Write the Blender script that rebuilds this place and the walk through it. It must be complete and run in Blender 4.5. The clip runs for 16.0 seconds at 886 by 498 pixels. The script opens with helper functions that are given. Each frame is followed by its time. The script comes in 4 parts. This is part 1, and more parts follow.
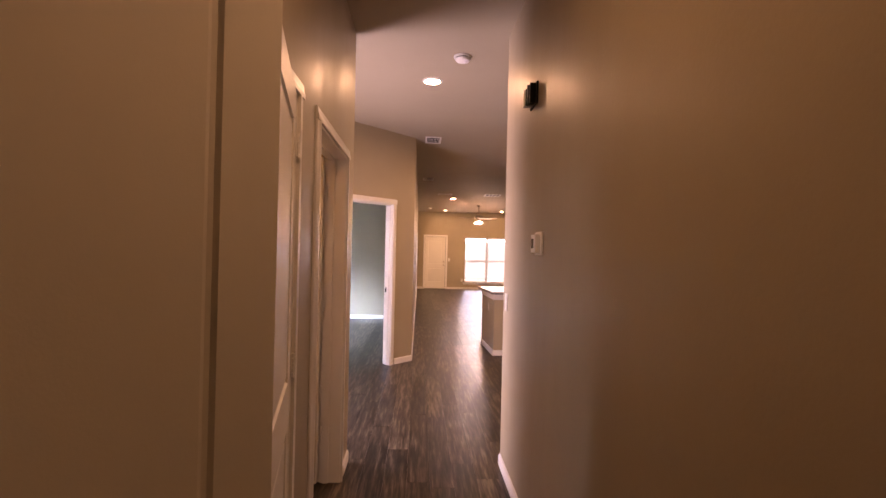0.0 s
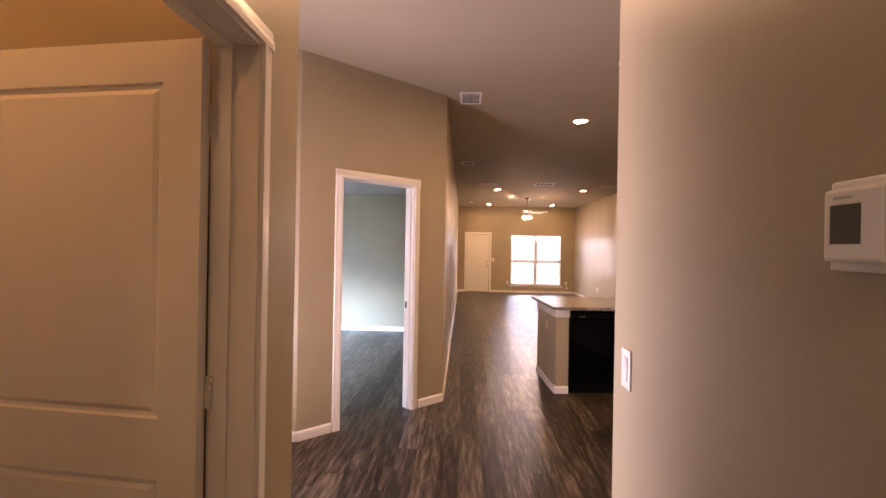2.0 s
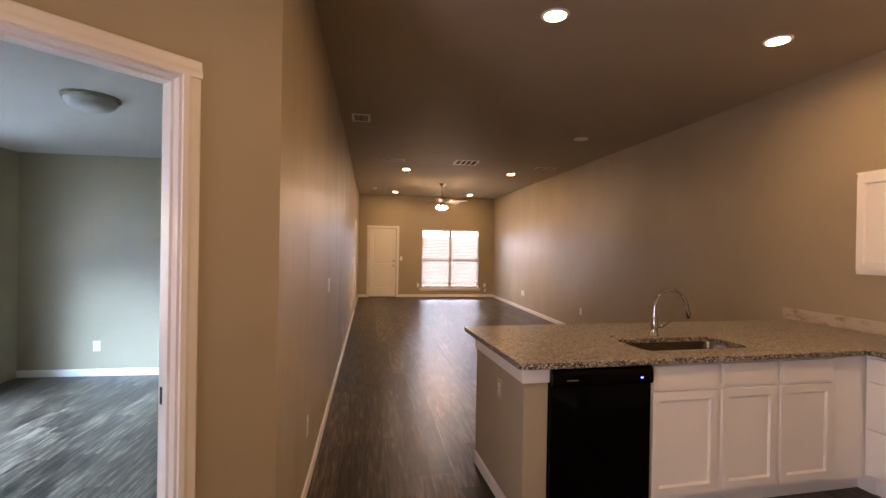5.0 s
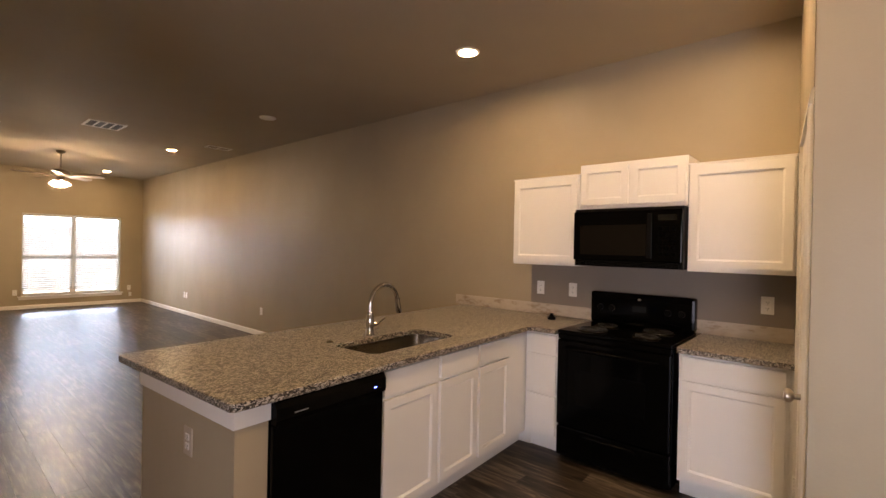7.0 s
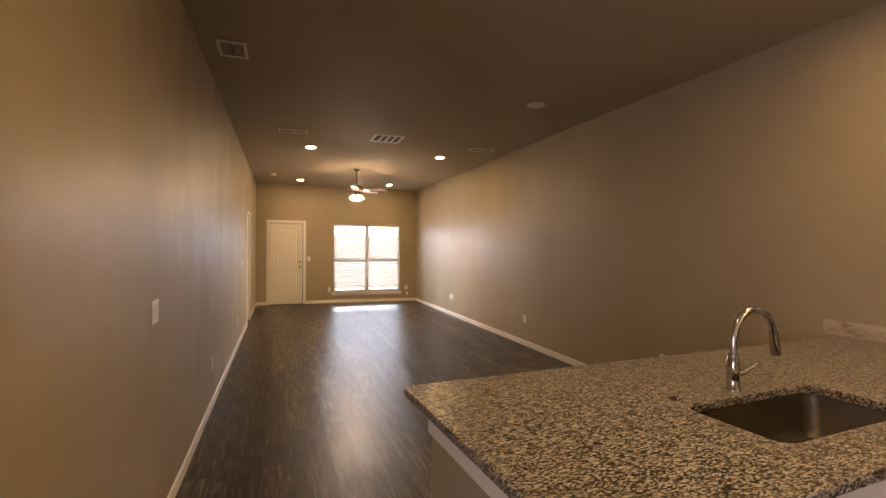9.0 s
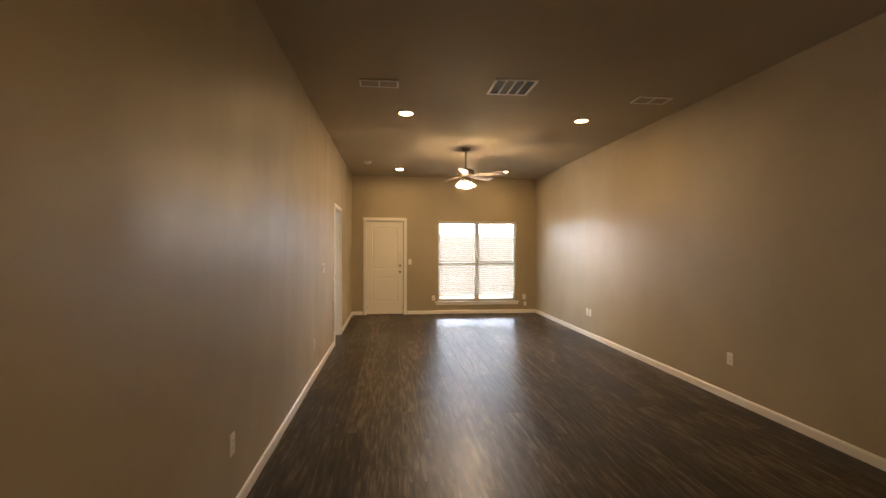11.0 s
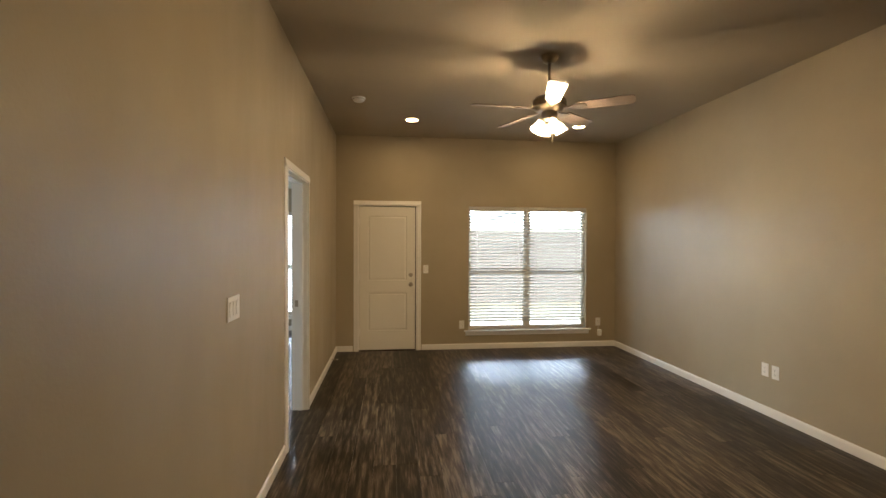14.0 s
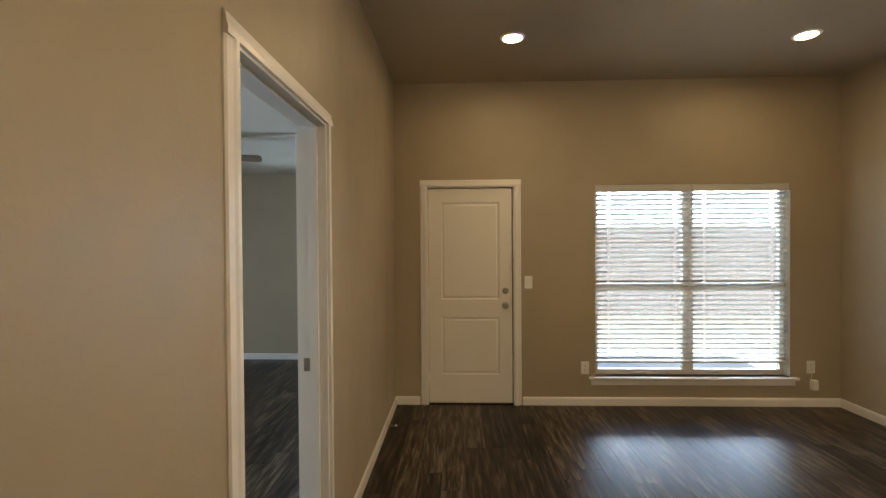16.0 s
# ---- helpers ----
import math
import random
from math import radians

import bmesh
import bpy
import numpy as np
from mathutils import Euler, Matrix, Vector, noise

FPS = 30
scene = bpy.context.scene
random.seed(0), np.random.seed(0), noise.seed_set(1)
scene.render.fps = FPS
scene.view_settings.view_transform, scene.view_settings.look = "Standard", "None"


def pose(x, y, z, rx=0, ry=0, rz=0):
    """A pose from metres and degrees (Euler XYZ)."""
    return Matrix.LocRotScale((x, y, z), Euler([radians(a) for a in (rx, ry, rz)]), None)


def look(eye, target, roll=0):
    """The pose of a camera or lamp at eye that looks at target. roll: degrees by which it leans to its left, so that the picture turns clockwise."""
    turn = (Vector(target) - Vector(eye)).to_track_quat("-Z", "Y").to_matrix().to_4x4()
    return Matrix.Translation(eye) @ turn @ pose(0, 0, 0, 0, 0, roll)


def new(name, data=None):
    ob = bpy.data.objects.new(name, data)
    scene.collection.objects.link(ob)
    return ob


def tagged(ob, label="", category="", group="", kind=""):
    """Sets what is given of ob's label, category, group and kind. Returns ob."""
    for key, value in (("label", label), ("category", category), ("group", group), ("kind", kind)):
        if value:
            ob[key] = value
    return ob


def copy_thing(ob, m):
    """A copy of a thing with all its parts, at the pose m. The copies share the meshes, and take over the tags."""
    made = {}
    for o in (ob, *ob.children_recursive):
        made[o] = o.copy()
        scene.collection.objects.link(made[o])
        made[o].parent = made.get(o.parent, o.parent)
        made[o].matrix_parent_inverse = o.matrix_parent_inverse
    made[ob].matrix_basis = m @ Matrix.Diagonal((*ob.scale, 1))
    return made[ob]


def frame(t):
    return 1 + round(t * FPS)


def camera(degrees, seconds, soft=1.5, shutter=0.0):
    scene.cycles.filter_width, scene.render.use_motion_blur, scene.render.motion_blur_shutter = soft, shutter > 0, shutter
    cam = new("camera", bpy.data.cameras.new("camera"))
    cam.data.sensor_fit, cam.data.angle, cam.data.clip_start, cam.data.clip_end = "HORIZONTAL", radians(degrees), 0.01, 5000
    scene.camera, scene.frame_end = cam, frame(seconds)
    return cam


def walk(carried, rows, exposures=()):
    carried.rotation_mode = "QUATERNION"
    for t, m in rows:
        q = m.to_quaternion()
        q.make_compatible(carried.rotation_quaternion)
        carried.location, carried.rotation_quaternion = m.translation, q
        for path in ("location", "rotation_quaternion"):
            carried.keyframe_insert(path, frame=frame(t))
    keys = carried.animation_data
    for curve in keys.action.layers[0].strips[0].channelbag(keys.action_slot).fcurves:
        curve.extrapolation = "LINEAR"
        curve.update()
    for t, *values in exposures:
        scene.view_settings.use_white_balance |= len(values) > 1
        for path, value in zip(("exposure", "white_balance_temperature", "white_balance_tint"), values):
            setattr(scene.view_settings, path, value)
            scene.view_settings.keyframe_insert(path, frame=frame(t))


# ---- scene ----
cam = camera(87.9, 16.0)
PATH = [
    (0, (0.106, -0.235, 1.488), (0.209, 1.763, 1.496), 1.3),
    (0.5, (0.122, 0.155, 1.487), (0.032, 2.153, 1.493), 1.1),
    (1, (0.155, 0.575, 1.464), (0.001, 2.569, 1.469), 1.0),
    (1.5, (0.183, 1.0, 1.466), (0.045, 2.995, 1.469), 1.0),
    (2, (0.21, 1.46, 1.497), (0.123, 3.458, 1.496), 1.0),
    (2.5, (0.167, 1.927, 1.513), (0.171, 3.927, 1.509), 0.9),
    (3, (0.167, 2.343, 1.518), (0.238, 4.342, 1.514), 0.9),
    (5.3, (0.416, 4.23, 1.497), (0.841, 6.185, 1.486), 1.0),
    (5.5, (0.417, 4.353, 1.49), (0.996, 6.267, 1.48), 1.0),
    (6, (0.409, 4.577, 1.489), (1.446, 6.287, 1.482), 1.3),
    (6.5, (0.403, 4.64, 1.486), (1.768, 6.101, 1.482), 1.3),
    (7, (0.421, 4.652, 1.485), (1.929, 5.966, 1.479), 1.2),
    (7.5, (0.426, 4.7, 1.483), (1.976, 5.964, 1.477), 1.2),
    (8, (0.477, 4.883, 1.472), (1.938, 6.249, 1.466), 1.0),
    (8.5, (0.562, 5.166, 1.504), (1.632, 6.856, 1.488), 0.7),
    (9, (0.624, 5.577, 1.485), (1.287, 7.464, 1.473), 0.4),
    (9.5, (0.723, 6.013, 1.476), (1.178, 7.96, 1.468), 0.4),
    (10, (0.798, 6.532, 1.475), (1.068, 8.514, 1.469), -0.0),
    (12.5, (0.919, 9.38, 1.427), (1.126, 11.37, 1.421), 0.1),
    (13, (0.88, 9.962, 1.43), (1.093, 11.95, 1.423), 0.1),
    (13.5, (0.827, 10.564, 1.478), (1.045, 12.552, 1.46), 0.2),
    (14, (0.777, 11.201, 1.512), (1.004, 13.188, 1.487), 0.2),
    (14.5, (0.759, 11.808, 1.525), (1.013, 13.792, 1.494), 0.1),
    (15, (0.717, 12.362, 1.515), (1.002, 14.342, 1.484), 0.2),
    (15.5, (0.692, 12.876, 1.488), (0.945, 14.86, 1.467), -0.1),
    (16, (0.634, 13.392, 1.511), (0.563, 15.391, 1.487), -0.4),
]
# seconds, stops, kelvin, tint
LOOK = [(0.0, 3.4, 8300, 52), (1.5, 3.5, 8100, 45), (2.0, 3.35, 7950, 41), (2.6, 2.9, 7200, 35), (3.0, 2.7, 7100, 34), (5.5, 2.93, 7700, 29), (6.0, 2.88, 7700, 24), (7.0, 3.15, 7050, 20), (8.0, 3.15, 7050, 20), (8.5, 3.03, 7500, 22), (9.0, 3.0, 7700, 22), (9.5, 2.94, 7650, 22), (10.0, 2.9, 7900, 20), (12.5, 2.75, 7300, 13), (13.5, 2.53, 7050, 11), (14.5, 2.48, 6650, 8), (16.0, 2.34, 6500, 9)]
walk(cam, [(t, look(eye, target, roll)) for t, eye, target, roll in PATH], LOOK)

# world: overcast-bright daylight outside
world = bpy.data.worlds.new("world")
scene.world = world
world.use_nodes = True
_wn = world.node_tree.nodes
_sky = _wn.new("ShaderNodeTexSky")
_sky.sky_type, _sky.sun_disc = "NISHITA", False
_sky.sun_elevation, _sky.sun_rotation = radians(50), radians(135)
world.node_tree.links.new(_sky.outputs[0], _wn["Background"].inputs[0])
_wn["Background"].inputs[1].default_value = 0.15

_sun = new("sun", bpy.data.lights.new("sun", "SUN"))
_sun.data.energy, _sun.data.angle, _sun.data.color = 4.0, radians(1), (1.0, 0.95, 0.88)
_sun.matrix_world = look((0, 0, 0), (-0.45, 0.45, -0.77))

LAMP_WARM = (1.0, 0.71, 0.39)
DOWNLIGHT, KITCHEN_GLOW, HALL_GLOW, BULB_GLOW, FAN_GLOW, BATH_GLOW = 32.0, 41.0, 18.5, 1050.0, 0.6, 4.2
DAY_COLOR = (0.62, 0.80, 1.0)


def daylight(name, where, target, width, height, watts, color=DAY_COLOR):
    """Area lamp standing in for sky light, in an opening or outside it."""
    lamp = bpy.data.lights.new(name, "AREA")
    lamp.shape, lamp.size, lamp.size_y, lamp.energy, lamp.color = "RECTANGLE", width, height, watts, color
    ob = new(name, lamp)
    ob.matrix_world = look(where, target)
    return ob


# Bright panel added beyond the fence; it plays the low sky.
daylight("sky_panel_beyond_fence", (2.76, 26.0, 2.95), (2.76, 17.7, 1.2), 14.0, 1.9, 620)
daylight("sky_light_front_door", (-1.86, 3.61, 1.05), (2, 3.61, 3.4), 0.90, 2.0, 11.5, (0.82, 0.83, 1.0))
# Hung outside the window, narrowed to throw a slanting patch of light.
daylight("sky_light_small_bedroom", (-4.4, 6.7, 2.7), (-2.2, 8.5, 0.4), 1.6, 0.7, 140, (0.33, 0.64, 1.0)).data.spread = radians(120)
daylight("sky_light_large_bedroom", (-0.7, 19.58, 1.15), (-0.7, 10, 1.15), 0.9, 1.75, 7, (0.62, 0.82, 1.0))
# Fill lamp added at an unseen west opening to brighten the large bedroom.
daylight("fill_light_large_bedroom_west", (-4.45, 14.9, 1.2), (0, 14.9, 1.2), 1.5, 1.5, 24, (0.70, 0.84, 1.0))

# ---- materials ----


def material(name, color=(0.8, 0.8, 0.8), rough=0.5, metal=0.0, spec=0.5):
    m = bpy.data.materials.new(name)
    m.use_nodes = True
    b = m.node_tree.nodes["Principled BSDF"]
    b.inputs["Base Color"].default_value = (*color, 1)
    b.inputs["Roughness"].default_value = rough
    b.inputs["Metallic"].default_value = metal
    b.inputs["Specular IOR Level"].default_value = spec
    return m


def nodes_of(m):
    t = m.node_tree
    return t, t.nodes, t.links, t.nodes["Principled BSDF"]


def place_coords(m, scale=(1, 1, 1)):
    t, n, l, b = nodes_of(m)
    g = n.new("ShaderNodeNewGeometry")
    mp = n.new("ShaderNodeMapping")
    mp.inputs["Scale"].default_value = scale
    l.new(g.outputs["Position"], mp.inputs["Vector"])
    return mp.outputs["Vector"]


def noise_tex(m, vec, scale, detail=3.0, rough=0.55):
    t, n, l, b = nodes_of(m)
    x = n.new("ShaderNodeTexNoise")
    x.inputs["Scale"].default_value, x.inputs["Detail"].default_value, x.inputs["Roughness"].default_value = scale, detail, rough
    l.new(vec, x.inputs["Vector"])
    return x.outputs["Fac"]


def ramp(m, fac, stops):
    t, n, l, b = nodes_of(m)
    r = n.new("ShaderNodeValToRGB")
    e = r.color_ramp.elements
    while len(e) < len(stops):
        e.new(0.5)
    for el, (p, c) in zip(e, stops):
        el.position, el.color = p, (*c, 1)
    l.new(fac, r.inputs["Fac"])
    return r.outputs["Color"]


def bump(m, fac, strength, distance):
    t, n, l, b = nodes_of(m)
    k = n.new("ShaderNodeBump")
    k.inputs["Strength"].default_value, k.inputs["Distance"].default_value = strength, distance
    l.new(fac, k.inputs["Height"])
    l.new(k.outputs["Normal"], b.inputs["Normal"])


def painted(name, color, rough, spread=0.06, peel=0.25, spec=0.4, size=140, streak=False):
    """Rolled paint: faint large-scale unevenness, fine stipple, gloss that varies."""
    m = material(name, color, rough, spec=spec)
    t, n, l, b = nodes_of(m)
    v = place_coords(m)
    lo = tuple(c * (1 - spread) for c in color)
    hi = tuple(min(1, c * (1 + spread)) for c in color)
    l.new(ramp(m, noise_tex(m, v, 1.3, 4), [(0.3, lo), (0.7, hi)]), b.inputs["Base Color"])
    rr = n.new("ShaderNodeMapRange")
    rr.inputs["To Min"].default_value, rr.inputs["To Max"].default_value = rough - 0.06, rough + 0.08
    if streak:
        # roller passes: upright patches of duller and glossier paint
        rr.inputs["From Min"].default_value, rr.inputs["From Max"].default_value = 0.34, 0.66
        rr.inputs["To Min"].default_value, rr.inputs["To Max"].default_value = rough - 0.05, rough + 0.11
        l.new(noise_tex(m, place_coords(m, (2.4, 2.4, 0.8)), 1.0, 5, 0.62), rr.inputs["Value"])
    else:
        l.new(noise_tex(m, v, 2.2, 3), rr.inputs["Value"])
    l.new(rr.outputs["Result"], b.inputs["Roughness"])
    if peel:
        bump(m, noise_tex(m, v, size, 2.0), peel, 0.002)
    return m


WALL = painted("wall_paint_greige", (0.390, 0.326, 0.226), 0.43, 0.05, 0.26, 0.36, 70, True)
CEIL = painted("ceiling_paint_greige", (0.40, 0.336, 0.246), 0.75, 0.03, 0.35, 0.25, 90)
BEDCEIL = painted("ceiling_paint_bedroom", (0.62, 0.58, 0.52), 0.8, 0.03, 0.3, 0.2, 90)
TRIM = painted("trim_paint_white", (0.80, 0.77, 0.72), 0.33, 0.03, 0.05, 0.5)
CABINET = painted("cabinet_paint_white", (0.82, 0.80, 0.76), 0.36, 0.02, 0.04, 0.5)
DOORPAINT = painted("door_paint_white", (0.80, 0.76, 0.68), 0.36, 0.02, 0.10, 0.5, 220)
PLASTIC = material("white_plastic", (0.80, 0.78, 0.74), 0.35)
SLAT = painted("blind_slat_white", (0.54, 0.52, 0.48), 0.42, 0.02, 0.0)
VINYL = material("window_vinyl_tan", (0.68, 0.61, 0.50), 0.4)
DARK = material("dark_gap", (0.012, 0.011, 0.010), 0.7)
BLACK = material("black_enamel", (0.0015, 0.0015, 0.0015), 0.10, spec=0.07)
BLACKP = material("black_plastic", (0.003, 0.003, 0.003), 0.38, spec=0.12)
BLACKGLASS = material("black_glass", (0.002, 0.002, 0.002), 0.05, spec=0.06)
CHROME = material("chrome", (0.52, 0.505, 0.49), 0.08, 1.0)
NICKEL = material("satin_nickel", (0.42, 0.37, 0.31), 0.30, 1.0)
BRONZE = material("fan_brushed_nickel", (0.33, 0.28, 0.22), 0.33, 1.0)
DARKBRONZE = material("dark_bronze_metal", (0.045, 0.035, 0.028), 0.4, 0.8)
COIL = material("burner_coil", (0.02, 0.02, 0.02), 0.45, 0.6)
GREYTEXT = material("grey_print", (0.35, 0.35, 0.36), 0.5)
TANPLATE = material("tan_plate", (0.50, 0.44, 0.36), 0.4)
VENTGREY = painted("vent_louvre_greige", (0.33, 0.28, 0.22), 0.6, 0.03, 0.0)
SCREEN = material("lcd_grey", (0.06, 0.065, 0.06), 0.2)
DARKSCREEN = material("dark_display", (0.008, 0.009, 0.008), 0.1, spec=0.2)
BOWL = material("dulled_drip_bowl", (0.06, 0.055, 0.05), 0.22, 1.0)


def steel():
    m = material("brushed_steel", (0.40, 0.36, 0.31), 0.25, 1.0)
    bump(m, noise_tex(m, place_coords(m, (4, 300, 300)), 3, 2), 0.12, 0.001)
    return m


STEEL = steel()


def glass():
    m = material("window_glass", (1, 1, 1), 0.0)
    m.node_tree.nodes["Principled BSDF"].inputs["Transmission Weight"].default_value = 1.0
    m.node_tree.nodes["Principled BSDF"].inputs["IOR"].default_value = 1.45
    return m


GLASS = glass()


def glowing(name, color, strength, base=(0.9, 0.88, 0.84)):
    m = material(name, base, 0.4)
    b = m.node_tree.nodes["Principled BSDF"]
    b.inputs["Emission Color"].default_value = (*color, 1)
    b.inputs["Emission Strength"].default_value = strength
    return m


LENS_GLOW = glowing("downlight_lens_lit", LAMP_WARM, DOWNLIGHT)
KITCHEN_LENS = glowing("kitchen_downlight_lens_lit", LAMP_WARM, KITCHEN_GLOW)
HALL_LENS = glowing("hall_downlight_lens_lit", LAMP_WARM, HALL_GLOW)
BULB = glowing("fan_bulb_lit", (1.0, 0.77, 0.50), BULB_GLOW)


def lit_shade():
    """Thin frosted glass round a lit bulb: part of the light goes straight through."""
    m = glowing("fan_shade_lit", LAMP_WARM, FAN_GLOW)
    t, n, l, b = nodes_of(m)
    tr, mx = n.new("ShaderNodeBsdfTransparent"), n.new("ShaderNodeMixShader")
    mx.inputs[0].default_value = 0.4
    l.new(tr.outputs[0], mx.inputs[1])
    l.new(b.outputs[0], mx.inputs[2])
    l.new(mx.outputs[0], n["Material Output"].inputs["Surface"])
    return m


SHADE_GLOW = lit_shade()
BATH_LENS = glowing("bath_lamp_lit", (1.0, 0.52, 0.14), BATH_GLOW)
BLUE_LED = glowing("blue_led", (0.05, 0.08, 1.0), 6.0, (0.02, 0.02, 0.1))
FROSTED = material("frosted_glass_off", (0.55, 0.54, 0.52), 0.35)


def plank_material(name, per_object):
    """Grey-brown wood-look vinyl plank with long streaks and a dull sheen."""
    m = material(name, (0.1, 0.08, 0.06), 0.3, spec=0.19)
    t, n, l, b = nodes_of(m)
    g = n.new("ShaderNodeNewGeometry")
    rnd = n.new("ShaderNodeObjectInfo").outputs["Random"] if per_object else g.outputs["Random Per Island"]
    off = n.new("ShaderNodeVectorMath")
    off.operation = "SCALE"
    off.inputs[0].default_value = (37.0, 91.0, 0.0)
    l.new(rnd, off.inputs["Scale"])
    add = n.new("ShaderNodeVectorMath")
    l.new(g.outputs["Position"], add.inputs[0])
    l.new(off.outputs["Vector"], add.inputs[1])
    mp = n.new("ShaderNodeMapping")
    mp.inputs["Scale"].default_value = (33, 3.0, 1)
    l.new(add.outputs["Vector"], mp.inputs["Vector"])
    mp2 = n.new("ShaderNodeMapping")
    mp2.inputs["Scale"].default_value = (140, 5, 1)
    l.new(add.outputs["Vector"], mp2.inputs["Vector"])
    broad = noise_tex(m, mp.outputs["Vector"], 1.0, 4, 0.6)
    fine = noise_tex(m, mp2.outputs["Vector"], 1.0, 3, 0.6)
    mix = n.new("ShaderNodeMath")
    mix.operation = "MULTIPLY_ADD"
    mix.inputs[1].default_value = 0.32
    l.new(fine, mix.inputs[0])
    half = n.new("ShaderNodeMath")
    half.operation = "MULTIPLY"
    half.inputs[1].default_value = 0.74
    l.new(broad, half.inputs[0])
    l.new(half.outputs[0], mix.inputs[2])
    tone = n.new("ShaderNodeMath")
    tone.operation = "MULTIPLY_ADD"
    tone.inputs[1].default_value, tone.inputs[2].default_value = 0.13, -0.065
    l.new(rnd, tone.inputs[0])
    s = n.new("ShaderNodeMath")
    l.new(mix.outputs[0], s.inputs[0])
    l.new(tone.outputs[0], s.inputs[1])
    col = ramp(m, s.outputs[0], [(0.39, (0.009, 0.007, 0.0052)), (0.49, (0.0275, 0.0205, 0.0146)), (0.58, (0.069, 0.0525, 0.0375)), (0.68, (0.160, 0.127, 0.094))])
    l.new(col, b.inputs["Base Color"])
    rr = n.new("ShaderNodeMapRange")
    rr.inputs["To Min"].default_value, rr.inputs["To Max"].default_value = 0.30, 0.42
    l.new(fine, rr.inputs["Value"])
    l.new(rr.outputs["Result"], b.inputs["Roughness"])
    bump(m, fine, 0.22, 0.0015)
    return m


PLANK = plank_material("vinyl_plank", True)
PLANK_REST = plank_material("vinyl_plank_rest", False)


def granite():
    m = material("speckled_granite", (0.3, 0.25, 0.2), 0.28, spec=0.45)
    t, n, l, b = nodes_of(m)
    v = place_coords(m, (0.50, 1.0, 1.0))
    vo = n.new("ShaderNodeTexVoronoi")
    vo.inputs["Scale"].default_value = 250
    vo.inputs["Randomness"].default_value = 1.0
    warp = n.new("ShaderNodeVectorMath")
    nz = n.new("ShaderNodeTexNoise")
    nz.inputs["Scale"].default_value = 60
    l.new(v, nz.inputs["Vector"])
    sc = n.new("ShaderNodeVectorMath")
    sc.operation = "SCALE"
    sc.inputs["Scale"].default_value = 0.012
    l.new(nz.outputs["Color"], sc.inputs[0])
    l.new(v, warp.inputs[0])
    l.new(sc.outputs["Vector"], warp.inputs[1])
    l.new(warp.outputs["Vector"], vo.inputs["Vector"])
    sep = n.new("ShaderNodeSeparateColor")
    l.new(vo.outputs["Color"], sep.inputs[0])
    big = noise_tex(m, v, 56, 3, 0.6)
    mx = n.new("ShaderNodeMath")
    mx.operation = "MULTIPLY_ADD"
    mx.inputs[1].default_value = 0.55
    l.new(sep.outputs[0], mx.inputs[0])
    hb = n.new("ShaderNodeMath")
    hb.operation = "MULTIPLY"
    hb.inputs[1].default_value = 0.55
    l.new(big, hb.inputs[0])
    l.new(hb.outputs[0], mx.inputs[2])
    col = ramp(m, mx.outputs[0], [(0.37, (0.007, 0.0062, 0.0055)), (0.46, (0.030, 0.024, 0.018)), (0.53, (0.112, 0.090, 0.067)), (0.61, (0.22, 0.190, 0.150)), (0.71, (0.50, 0.465, 0.41))])
    l.new(col, b.inputs["Base Color"])
    return m


GRANITE = granite()


def bare_wall():
    """Unpainted drywall with glue marks, where a splashback came off."""
    m = material("bare_drywall", (0.4, 0.34, 0.28), 0.8)
    t, n, l, b = nodes_of(m)
    v = place_coords(m, (1, 1, 2.5))
    l.new(ramp(m, noise_tex(m, v, 7, 6, 0.7), [(0.32, (0.30, 0.22, 0.15)), (0.48, (0.52, 0.45, 0.36)), (0.75, (0.60, 0.54, 0.46))]), b.inputs["Base Color"])
    return m


BARE = bare_wall()
# Primer grey, darkened further for the shade below the upper cabinets.
PRIMER_SHADED = painted("grey_primer_shaded", (0.25, 0.215, 0.18), 0.6, 0.05, 0.3, 0.3)


def blade_wood():
    m = material("fan_blade_wood", (0.2, 0.13, 0.08), 0.4)
    t, n, l, b = nodes_of(m)
    tc = n.new("ShaderNodeTexCoord")
    mp = n.new("ShaderNodeMapping")
    mp.inputs["Scale"].default_value = (3, 60, 1)
    l.new(tc.outputs["Object"], mp.inputs["Vector"])
    l.new(ramp(m, noise_tex(m, mp.outputs["Vector"], 1.0, 4), [(0.3, (0.17, 0.12, 0.088)), (0.7, (0.28, 0.21, 0.16))]), b.inputs["Base Color"])
    return m


BLADE = blade_wood()


def outdoors(name, a, c):
    m = material(name, a, 0.9)
    t, n, l, b = nodes_of(m)
    l.new(ramp(m, noise_tex(m, place_coords(m), 6, 6, 0.7), [(0.3, a), (0.7, c)]), b.inputs["Base Color"])
    return m


CONCRETE = outdoors("pale_concrete", (0.48, 0.47, 0.45), (0.58, 0.57, 0.55))
FENCEWOOD = outdoors("weathered_fence_wood", (0.135, 0.118, 0.108), (0.20, 0.178, 0.162))
GROUND = outdoors("dry_grass_and_soil", (0.12, 0.108, 0.075), (0.20, 0.18, 0.13))

